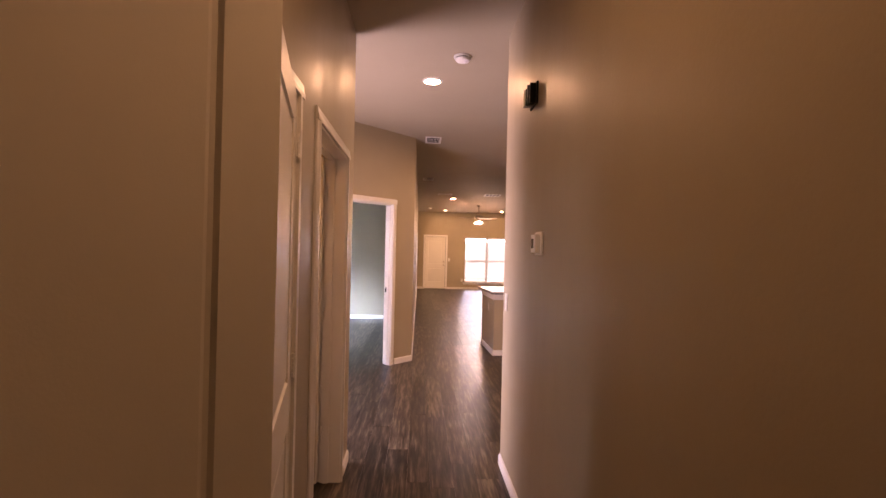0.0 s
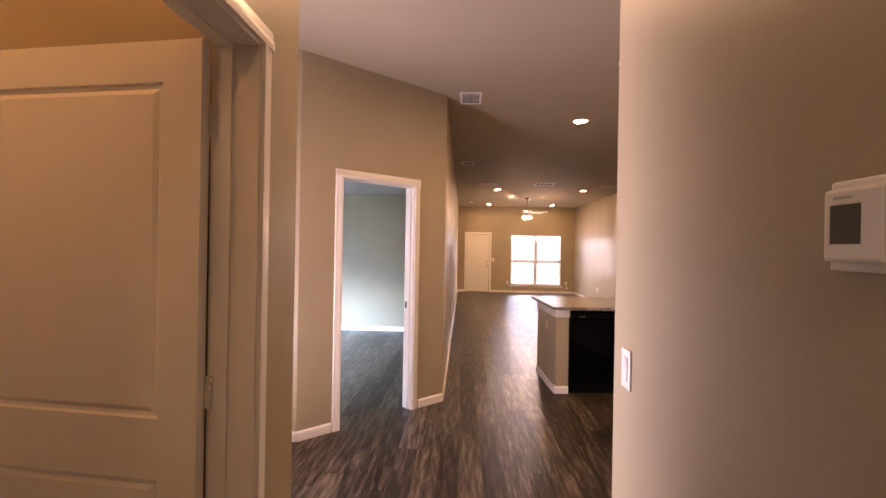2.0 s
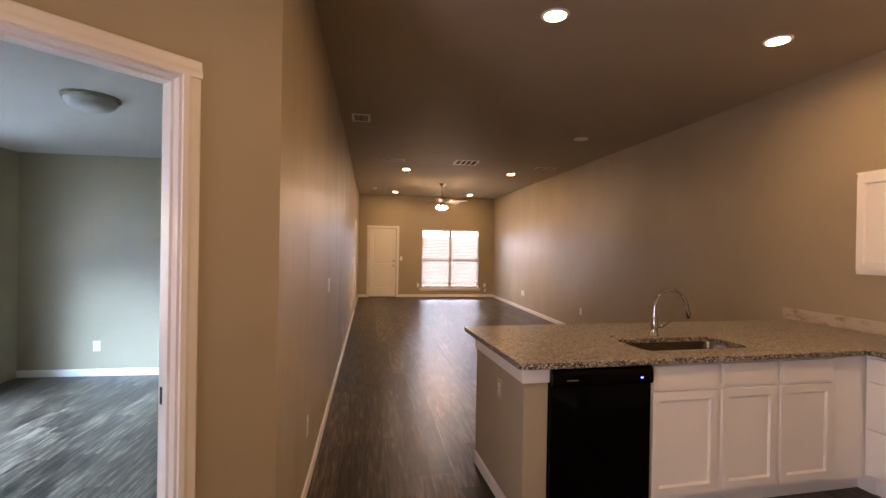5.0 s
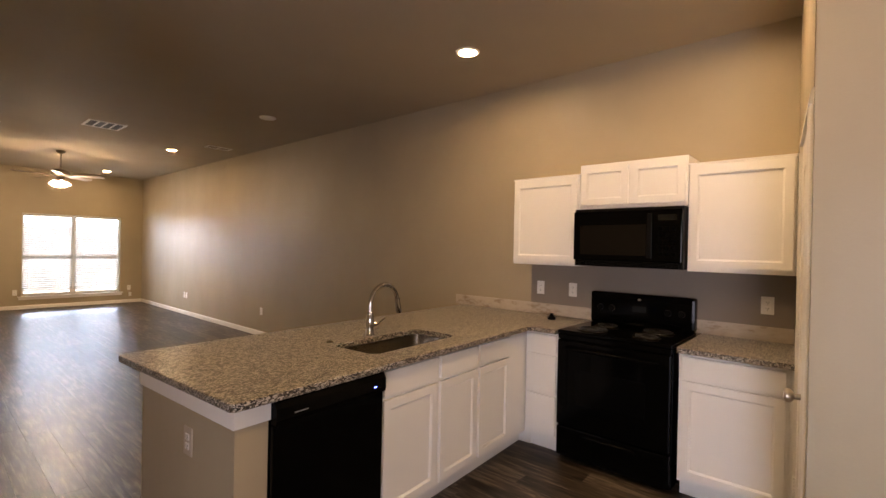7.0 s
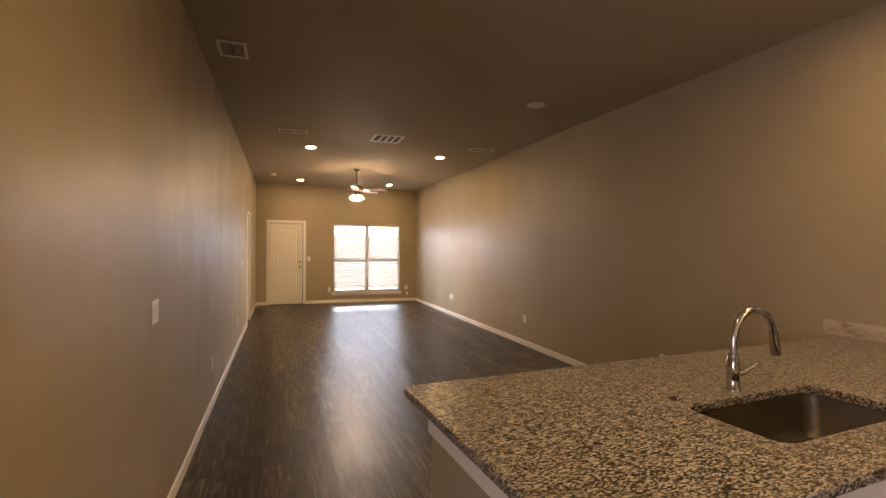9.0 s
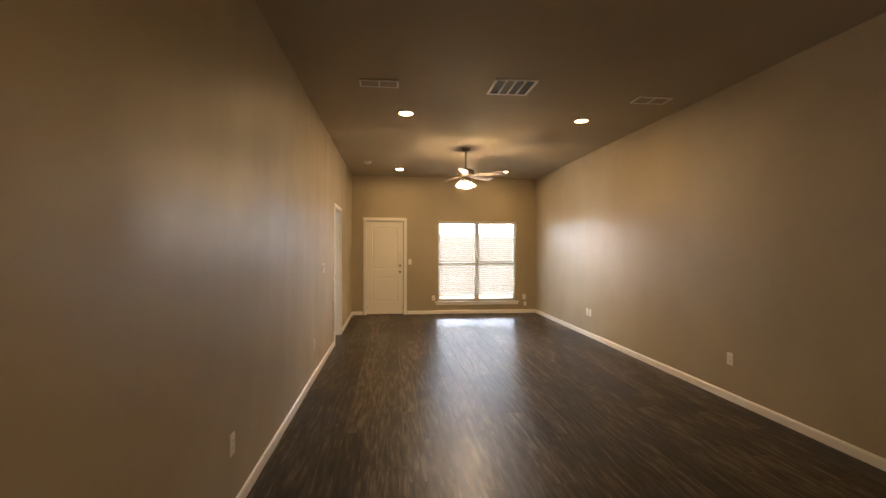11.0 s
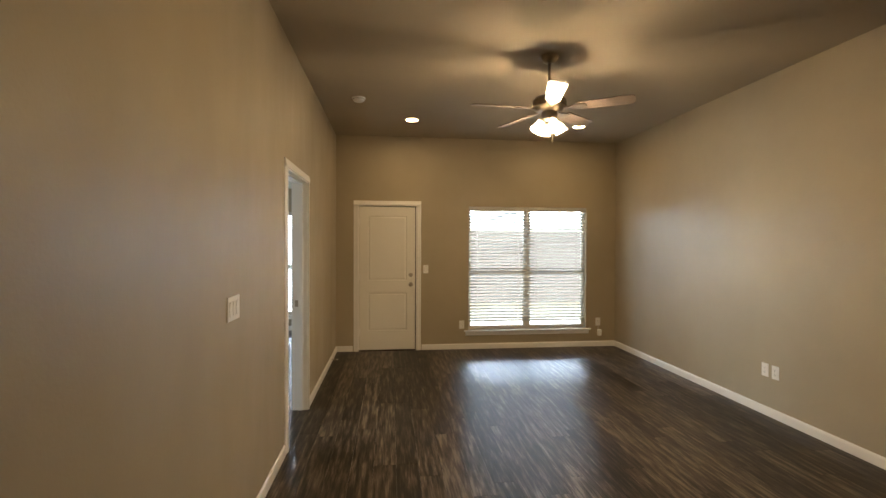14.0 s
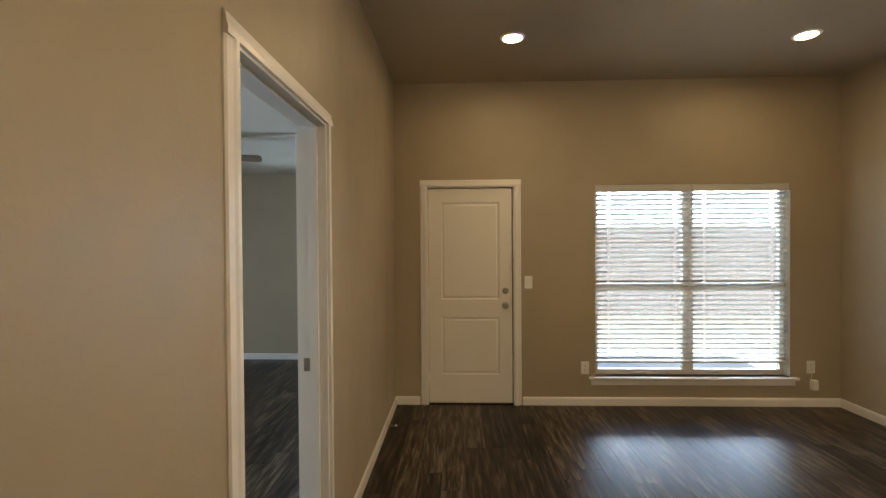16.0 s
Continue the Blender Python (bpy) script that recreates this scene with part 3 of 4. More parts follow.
def window(name, at, w, h, label, twin=True, slats=True):
    """A vinyl window in an opening w wide and h high, its room face at y 0, with sill, apron and slatted blinds; at is the lower left corner."""
    ob = thing(name, at, label, "window", kind="structure")
    y0, y1 = 0.075, 0.115
    units = [(0.0, w / 2), (w / 2, w)] if twin else [(0.0, w)]
    part("liner", boxed((0, 0.006, 0.0, 0.075, 0, h), (w - 0.006, w, 0.0, 0.075, 0, h), (0.006, w - 0.006, 0.0, 0.075, h - 0.006, h)), WALL, ob)
    for a, b in units:
        mid = h * 0.465
        bm = boxed((a, a + 0.05, y0, y1, 0, h), (b - 0.05, b, y0, y1, 0, h), (a + 0.05, b - 0.05, y0, y1, 0, 0.05), (a + 0.05, b - 0.05, y0, y1, h - 0.05, h),
                   (a + 0.05, b - 0.05, y0 - 0.006, y1, mid - 0.03, mid + 0.03))
        fr = part("window_frame", bm, VINYL, ob, "tan vinyl window frame")
        for z0, z1 in ((0.05, mid - 0.03), (mid + 0.03, h - 0.05)):
            p = part("pane", boxed((a + 0.05, b - 0.05, y0 + 0.018, y0 + 0.022, z0, z1)), GLASS, fr)
            p.visible_shadow = False
    part("window_sill", boxed((-0.055, w + 0.055, -0.045, 0.0, -0.022, 0.0), (0.0, w, 0.0, 0.075, -0.022, 0.0), bevel=0.004), TRIM, ob)
    part("apron", boxed((-0.035, w + 0.035, -0.016, 0.0, -0.075, -0.022), bevel=0.003), TRIM, ob)
    if slats:
        for k, (a, b) in enumerate(units):
            bl = thing("window_blind", at @ pose(0, 0, 0), "white slatted blind lowered over the window, slats tilted", "blind", "window blinds")
            a2, b2 = a + 0.012, b - (0.004 if twin and k == 0 else 0.012)
            a2 = a + 0.004 if k else a2
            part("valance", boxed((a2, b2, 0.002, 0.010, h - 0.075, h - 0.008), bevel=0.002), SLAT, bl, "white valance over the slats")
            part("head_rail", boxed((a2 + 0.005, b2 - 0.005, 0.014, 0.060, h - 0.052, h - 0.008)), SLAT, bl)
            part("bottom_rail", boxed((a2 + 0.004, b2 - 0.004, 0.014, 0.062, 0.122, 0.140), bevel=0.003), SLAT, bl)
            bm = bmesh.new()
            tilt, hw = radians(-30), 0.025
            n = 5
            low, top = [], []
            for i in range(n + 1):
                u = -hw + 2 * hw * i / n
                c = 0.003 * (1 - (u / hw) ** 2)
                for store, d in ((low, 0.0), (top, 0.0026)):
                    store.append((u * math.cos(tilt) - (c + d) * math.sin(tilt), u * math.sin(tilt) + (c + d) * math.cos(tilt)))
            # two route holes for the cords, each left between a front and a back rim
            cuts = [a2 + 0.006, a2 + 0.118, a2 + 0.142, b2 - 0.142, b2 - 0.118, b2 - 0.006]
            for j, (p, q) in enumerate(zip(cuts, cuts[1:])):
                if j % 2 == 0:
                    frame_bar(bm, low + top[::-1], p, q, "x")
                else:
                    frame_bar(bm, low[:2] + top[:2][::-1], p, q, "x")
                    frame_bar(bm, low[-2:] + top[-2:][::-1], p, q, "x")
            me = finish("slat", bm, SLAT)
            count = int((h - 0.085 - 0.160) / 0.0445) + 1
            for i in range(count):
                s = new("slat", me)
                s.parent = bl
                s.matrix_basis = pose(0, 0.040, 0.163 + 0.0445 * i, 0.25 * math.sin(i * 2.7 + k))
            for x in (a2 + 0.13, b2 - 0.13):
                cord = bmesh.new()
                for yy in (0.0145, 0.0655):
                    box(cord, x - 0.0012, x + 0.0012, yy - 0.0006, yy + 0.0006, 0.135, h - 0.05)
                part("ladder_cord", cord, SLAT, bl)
            if k == 0:
                part("tilt_wand", tube([(a2 + 0.10, 0.0, h - 0.075), (a2 + 0.102, -0.004, h - 0.62)], 0.0035, 8), SLAT, bl)
    return ob


window("window_1", pose(1.88, Y1, 0.27), 1.765, 1.775, "double tan vinyl window with white sill")
window("window_2", pose(-4.2 + 3.05, 19.35, 0.27), 0.90, 1.775, "bedroom window with white sill and blind", twin=False)
window("window_3", pose(-3.4, 4.93 + 1.45, 0.45, 0, 0, 90), 1.80, 1.55, "small bedroom window with white sill", slats=False)

# ---- ceiling fixtures ----


def downlight(at, label="lit round recessed downlight with white trim", lens=LENS_GLOW):
    ob = thing("downlight", at, label, "downlight", "recessed ceiling lights")
    part("trim_ring", turned([(0.066, -0.004), (0.070, -0.009), (0.082, -0.008), (0.090, -0.003), (0.091, 0.0)], 32, cap=False), TRIM, ob, "", True)
    part("lens", turned([(0.0, -0.0045), (0.066, -0.0045)], 24, cap=False), lens, ob, "glowing diffuser lens")
    return ob


_dl = downlight(pose(1.04, 12.95, CEIL_Z))
for x, y in ((3.17, 13.02), (1.03, 16.76), (3.15, 16.82), (0.19, 3.86)):
    copy_thing(_dl, pose(x, y, CEIL_Z))
_kl = downlight(pose(1.54, 6.83, CEIL_Z), lens=KITCHEN_LENS)
for x, y in ((3.21, 6.87), (1.51, 5.16), (3.20, 5.24)):
    copy_thing(_kl, pose(x, y, CEIL_Z))
downlight(pose(0.18, 0.62, CEIL_Z), lens=HALL_LENS)


def register(x0, x1, y0, y1, z, across, count, label, rows=1, inner=None):
    """A stamped ceiling register: a flanged frame with tilted louvres over a flat sheet, dark for the throat's shade
    unless inner is given.
    """
    ob = thing("ceiling_vent", pose((x0 + x1) / 2, (y0 + y1) / 2, z), label, "vent", "ceiling vents")
    w, d = (x1 - x0) / 2, (y1 - y0) / 2
    f = 0.018 if inner else 0.026
    # No duct is modelled; DARK paints in the shade of its depth.
    part("backing", boxed((-w + f, w - f, -d + f, d - f, -0.003, -0.0005)), inner or DARK, ob, "flat sheet in place of the duct throat")
    if inner:
        part("bar", boxed((-0.006, 0.006, -d + f, d - f, -0.0115, -0.003)), TRIM, ob)
    part("frame", boxed((-w, w, -d, -d + f, -0.009, 0), (-w, w, d - f, d, -0.009, 0), (-w, -w + f, -d + f, d - f, -0.009, 0), (w - f, w, -d + f, d - f, -0.009, 0), bevel=0.002), TRIM, ob)
    iw, idp = w - f, d - f
    for r in range(rows):
        for i in range(count):
            bm = bmesh.new()
            if across == "x":
                c = -idp + (i + 0.5) * 2 * idp / count
                a, b = -iw + r * 2 * iw / rows + 0.004, -iw + (r + 1) * 2 * iw / rows - 0.004
                frame_bar(bm, [(c - 0.012, -0.009), (c - 0.011, -0.011), (c + 0.012, -0.006), (c + 0.011, -0.004)], a, b, "x")
            else:
                c = -iw + (i + 0.5) * 2 * iw / count
                frame_bar(bm, [(c - 0.012, -0.009), (c - 0.011, -0.011), (c + 0.012, -0.006), (c + 0.011, -0.004)], -idp, idp, "y")
            part("louvre", bm, inner or TRIM, ob)
    return ob


register(0.155, 0.37, 5.86, 6.21, CEIL_Z, "x", 8, "white louvred ceiling supply vent", 2)
register(0.155, 0.365, 9.33, 9.64, CEIL_Z, "x", 8, "white louvred ceiling supply vent", 2)
register(0.58, 0.945, 11.92, 12.10, CEIL_Z, "y", 12, "white framed ceiling vent with greige louvres", inner=VENTGREY)
register(3.39, 3.76, 12.09, 12.29, CEIL_Z, "y", 12, "white framed ceiling vent with greige louvres", inner=VENTGREY)


def return_grille():
    ob = thing("return_grille", pose(2.025, 11.97, CEIL_Z), "white return air grille with four dark slots", "vent")
    w, d, f = 0.205, 0.21, 0.026
    # Dark sheet painted for the shade inside the duct.
    part("backing", boxed((-w + f, w - f, -d + f, d - f, -0.003, -0.0005)), DARK, ob, "dark sheet in place of the shaded duct")
    part("frame", boxed((-w, w, -d, -d + f, -0.010, 0), (-w, w, d - f, d, -0.010, 0), (-w, -w + f, -d + f, d - f, -0.010, 0), (w - f, w, -d + f, d - f, -0.010, 0), bevel=0.002), TRIM, ob)
    for i in (1, 2, 3):
        x = -w + f + i * (2 * w - 2 * f) / 4
        part("bar", boxed((x - 0.009, x + 0.009, -d + f, d - f, -0.009, -0.003)), TRIM, ob)


return_grille()


def smoke_detector(x, y, label):
    ob = thing("smoke_detector", pose(x, y, CEIL_Z), label, "smoke detector", "smoke detectors")
    part("base", turned([(0.070, 0), (0.070, -0.010), (0.064, -0.014)], 28), PLASTIC, ob, "", True)
    part("cover", turned([(0.060, -0.014), (0.060, -0.024), (0.050, -0.036), (0.030, -0.041), (0.004, -0.042)], 28), PLASTIC, ob, "", True)
    part("grille_ring", turned([(0.0615, -0.0165), (0.0615, -0.0195), (0.0590, -0.0195), (0.0590, -0.0165)], 28), BLACKP, ob)
    part("test_button", turned([(0.011, -0.040), (0.011, -0.0445), (0.008, -0.046)], 16, centre=(0.018, 0, 0)), PLASTIC, ob)


smoke_detector(0.41, 3.32, "white round smoke detector on foyer ceiling")
smoke_detector(0.45, 16.0, "white round smoke detector on living room ceiling")
_cap = thing("ceiling_cover", pose(3.18, 9.89, CEIL_Z), "white round blank cover plate on the ceiling", "cover plate")
part("plate", turned([(0.095, 0.0), (0.095, -0.006), (0.086, -0.012), (0.004, -0.014)], 32), PLASTIC, _cap, "", True)


def fan(at, first, label, lit=True, drop=0.22):
    """A five-blade ceiling fan with a three-shade light kit; at is the ceiling point."""
    ob = thing("ceiling_fan", at, label, "ceiling fan")
    zc = -drop - 0.10
    part("canopy", turned([(0.068, 0), (0.066, -0.015), (0.052, -0.040), (0.030, -0.055), (0.020, -0.058)], 28), BRONZE, ob, "", True)
    part("downrod", turned([(0.0125, -0.05), (0.0125, -drop - 0.03)], 14), BRONZE, ob, "", True)
    part("motor_housing", turned([(0.022, zc + 0.085), (0.045, zc + 0.075), (0.108, zc + 0.060), (0.131, zc + 0.035), (0.133, zc - 0.015), (0.113, zc - 0.035), (0.075, zc - 0.050), (0.060, zc - 0.055)], 36), BRONZE, ob, "", True)
    part("switch_housing", turned([(0.062, zc - 0.055), (0.064, zc - 0.085), (0.055, zc - 0.110), (0.030, zc - 0.120)], 28), BRONZE, ob, "", True)
    for i in range(5):
        a = first + 72 * i
        out = []
        for u, hw in ((0.215, 0.048), (0.24, 0.056), (0.40, 0.062), (0.56, 0.067), (0.610, 0.065), (0.628, 0.054), (0.634, 0.035)):
            out.append((u, hw))
        outline = [(u, -w) for u, w in out] + [(u, w) for u, w in out[::-1]]
        bm = bmesh.new()
        frame_bar(bm, outline, -0.003, 0.003, "z")
        bl = part("blade", bm, BLADE, ob, "wood-toned fan blade")
        bl.matrix_basis = pose(0, 0, zc - 0.028, 0, 0, a) @ pose(0, 0, 0, -12, 0, 0)
        bm = bmesh.new()
        frame_bar(bm, [(0.085, -0.016), (0.16, -0.012), (0.20, -0.035), (0.25, -0.042), (0.285, -0.02), (0.285, 0.02), (0.25, 0.042), (0.20, 0.035), (0.16, 0.012), (0.085, 0.016)], -0.009, -0.0035, "z")
        part("blade_iron", bm, BRONZE, bl, "nickel blade bracket")
    if lit is not None:
        for i in range(4):
            a = radians(first + 20 + 90 * i)
            c, s = math.cos(a), math.sin(a)
            arm = part("lamp_arm", tube([(0.03 * c, 0.03 * s, zc - 0.105), (0.054 * c, 0.054 * s, zc - 0.108), (0.066 * c, 0.066 * s, zc - 0.125)], 0.009, 10), BRONZE, ob)
            sh = part("shade", turned([(0.018, 0.004), (0.024, 0.0), (0.033, -0.025), (0.042, -0.055), (0.052, -0.085), (0.059, -0.100), (0.056, -0.101), (0.039, -0.056), (0.030, -0.026), (0.004, -0.004)], 24, cap=False), SHADE_GLOW if lit else FROSTED, ob, "glowing bell glass shade" if lit else "frosted bell glass shade", True)
            part("shade_holder", turned([(0.010, 0.016), (0.024, 0.012), (0.031, 0.002), (0.036, -0.020), (0.034, -0.020), (0.024, 0.004)], 20, cap=False), BRONZE, sh, "nickel shade holder", True)
            if lit:
                part("bulb", turned([(0.004, -0.036), (0.011, -0.040), (0.014, -0.050), (0.011, -0.061), (0.004, -0.065)], 14), BULB, sh, "lit bulb", True)
            sh.matrix_basis = pose(0.064 * c, 0.064 * s, zc - 0.125, 0, 0, math.degrees(a)) @ pose(0, 0, 0, 0, -29, 0) @ Matrix.Scale(0.94, 4)
    part("pull_chain", tube([(0.02, -0.02, zc - 0.115), (0.02, -0.021, zc - 0.27)], 0.0018, 6), BRONZE, ob)
    part("chain_fob", turned([(0.003, zc - 0.268), (0.007, zc - 0.285), (0.006, zc - 0.300), (0.002, zc - 0.305)], 10, centre=(0.02, -0.021, 0)), BRONZE, ob)
    return ob


fan(pose(2.03, 14.75, CEIL_Z), 256, "lit ceiling fan with five wood blades and glass shades", drop=0.29)
fan(pose(-1.62, 17.0, 2.462), 20, "ceiling fan with pale blades in the large bedroom", lit=False, drop=0.10)

_fl = thing("ceiling_lamp", pose(-1.45, 7.4, 2.46), "unlit frosted dome lamp on bedroom ceiling", "ceiling lamp")
part("base", turned([(0.165, 0), (0.165, -0.018), (0.155, -0.026)], 36), BRONZE, _fl, "nickel ring", True)
part("dome", turned([(0.150, -0.022), (0.142, -0.050), (0.110, -0.080), (0.060, -0.098), (0.004, -0.104)], 36), FROSTED, _fl, "frosted glass dome", True)
_bl = thing("bath_lamp", pose(-1.4, 2.2, CEIL_Z), "warm lit round bathroom ceiling lamp", "ceiling lamp")
part("base", turned([(0.15, 0), (0.15, -0.02)], 24), TRIM, _bl)
part("dome", turned([(0.135, -0.02), (0.12, -0.06), (0.06, -0.085), (0.004, -0.09)], 24), BATH_LENS, _bl, "glowing glass dome", True)

# ---- wall fittings ----


def plate(name, at, gangs, kind_, label, mat=None):
    """A cover plate on a wall: x along the wall, z up, facing -y; centre at the pose."""
    w = 0.072 + 0.046 * (gangs - 1)
    ob = thing(name, at, label, "outlet" if kind_ == "outlet" else "switch", "wall plates")
    part("cover", boxed((-w / 2, w / 2, -0.006, 0, -0.058, 0.058), bevel=0.0025), mat or PLASTIC, ob)
    for g in range(gangs):
        x = (g - (gangs - 1) / 2) * 0.046
        if kind_ == "rocker":
            bm = bmesh.new()
            frame_bar(bm, [(-0.006, -0.033), (-0.0085, -0.033), (-0.0075, 0.0), (-0.0105, 0.033), (-0.006, 0.033)], x - 0.0165, x + 0.0165, "x")
            part("rocker", bm, PLASTIC, ob)
            part("gap", boxed((x - 0.0178, x + 0.0178, -0.0064, -0.0059, -0.0345, 0.0345)), GREYTEXT, ob)
        elif kind_ == "toggle":
            part("toggle", boxed((x - 0.005, x + 0.005, -0.018, -0.005, -0.004, 0.014), bevel=0.002), PLASTIC, ob)
        elif kind_ == "outlet":
            for z in (-0.0195, 0.0195):
                sock = part("socket", boxed((x - 0.0165, x + 0.0165, -0.0085, -0.005, z - 0.0135, z + 0.0135), bevel=0.003), PLASTIC, ob)
                part("slots", boxed((x - 0.0075, x - 0.0055, -0.0089, -0.0084, z - 0.003, z + 0.006), (x + 0.0055, x + 0.0075, -0.0089, -0.0084, z - 0.003, z + 0.006), (x - 0.002, x + 0.002, -0.0089, -0.0084, z - 0.010, z - 0.006)), BLACKP, sock)
    return ob


def on_west(y, z):
    return pose(X0, y, z, 0, 0, 90)


def on_east(y, z):
    return pose(X1, y, z, 0, 0, -90)


plate("light_switch", pose(HALL_R, 2.85, 1.15, 0, 0, -90), 1, "rocker", "white single rocker switch on the hall wall")
plate("light_switch", pose(-1.65, 4.51, 1.20, 0, 0, 90), 2, "rocker", "white double rocker switch on the foyer wall")
plate("light_switch", on_west(8.20, 1.15), 2, "rocker", "white double rocker switch on the long wall")
plate("light_switch", on_west(13.49, 1.20), 3, "rocker", "white triple rocker switch beside the bedroom doorway")
plate("light_switch", pose(1.273, Y1, 1.145), 1, "rocker", "white single rocker switch beside the back door")
for y, z in ((6.91, 0.40), (10.22, 0.40), (12.81, 0.39)):
    plate("wall_outlet", on_west(y, z), 1, "outlet", "white duplex outlet low on the long wall")
for y, z in ((14.92, 0.40), (14.81, 0.40), (11.70, 0.40), (9.04, 0.40)):
    plate("wall_outlet", on_east(y, z), 1, "outlet", "white duplex outlet low on the east wall")
for x, z in ((1.79, 0.352), (3.824, 0.363)):
    plate("wall_outlet", pose(x, Y1, z), 1, "outlet", "white duplex outlet beside the window")
for y in (6.68, 6.375, 5.02):
    plate("wall_outlet", on_east(y, 1.15), 1, "outlet", "white duplex outlet above the kitchen counter")
plate("wall_outlet", pose(-2.61, 9.68, 0.335), 1, "outlet", "white duplex outlet on the bedroom wall")

_pl = thing("plug_in", pose(3.84, Y1, 0.205), "small white plug-in device below the outlet", "plug")
part("body", boxed((-0.026, 0.026, -0.045, 0, -0.045, 0.045), bevel=0.008), PLASTIC, _pl)
part("lead", tube([(-0.01, -0.004, 0.045), (-0.012, -0.006, 0.075), (-0.014, -0.008, 0.10)], 0.003, 8), PLASTIC, _pl)

_th = thing("thermostat", pose(HALL_R, 2.024, 1.535, 0, 0, -90), "white wall thermostat with grey display", "thermostat")
part("back_plate", boxed((-0.066, 0.066, -0.010, 0, -0.058, 0.058), bevel=0.004), PLASTIC, _th)
_bd = part("body", boxed((-0.044, 0.042, -0.036, -0.010, -0.046, 0.044), bevel=0.005), PLASTIC, _th)
part("display", boxed((-0.032, 0.012, -0.0368, -0.0358, -0.024, 0.024)), SCREEN, _bd, "grey liquid crystal display")
part("marking", boxed((-0.028, 0.000, -0.0366, -0.0358, 0.031, 0.034)), GREYTEXT, _bd)

_ch = thing("door_chime", pose(HALL_R, 2.19, 2.325, 0, 0, -90) @ Matrix.Scale(0.84, 4), "uncovered black door chime on the hall wall", "door chime")
part("back_plate", boxed((-0.085, 0.085, -0.012, 0, -0.070, 0.070), bevel=0.003), BLACKP, _ch)
part("tone_bar", boxed((-0.075, -0.045, -0.060, -0.012, -0.055, 0.055), bevel=0.003), PLASTIC, _ch, "pale metal tone bar")
part("solenoid", tube([(-0.02, -0.036, -0.05), (-0.02, -0.036, 0.05)], 0.022, 14), BLACKP, _ch, "black solenoid coil")
part("side_frame", boxed((0.02, 0.032, -0.058, -0.012, -0.06, 0.06), (0.06, 0.072, -0.050, -0.012, -0.065, 0.06)), BLACKP, _ch)
part("terminal", boxed((-0.012, 0.018, -0.040, -0.012, 0.055, 0.066)), CHROME, _ch)

_ds = thing("door_stop", pose(X0 + 0.013, 17.05, 0.052), "spring door stop on the baseboard", "door stop")
_sp = [(0.0, 0.0, 0.0)] + [(0.006 + i * 0.0010, 0.006 * math.cos(i * 0.9), 0.006 * math.sin(i * 0.9)) for i in range(60)]
part("spring", tube(_sp, 0.0016, 6), NICKEL, _ds)
part("tip", turned([(0.008, 0.066), (0.009, 0.072), (0.008, 0.082), (0.002, 0.083)], 12, "x"), PLASTIC, _ds, "white rubber tip")

# ---- kitchen ----
FRONT_Y, FRONT_X = 6.325, 3.475         # faces of the cabinet bodies
COUNTER = 0.915
SKEW = Matrix.Translation((1.2, 6.3, 0)) @ pose(0, 0, 0, 0, 0, 3.4) @ Matrix.Translation((-1.2, -6.3, 0))   # the peninsula stands slightly out of square


def sk(x, y):
    v = SKEW @ Vector((x, y, 0))
    return v.x, v.y


# half wall that ends the peninsula
structure("half_wall", boxed((1.20, 1.335, 6.325, 7.18, 0, 0.80), (1.335, 4.02, 7.03, 7.15, 0, 0.875)), WALL, "greige painted half wall under the counter", "wall", SKEW)
structure("trim", boxed((1.188, 1.340, 6.312, 7.19, 0.80, 0.882), bevel=0.004), TRIM, "white trim band under the counter's end", "trim", SKEW)
for s, e in (((1.20, 7.18), (1.20, 6.325)), ((1.187, 6.325), (1.335, 6.325)), ((4.02, 7.15), (1.335, 7.15))):
    baseboard("baseboard", sk(*s), sk(*e))


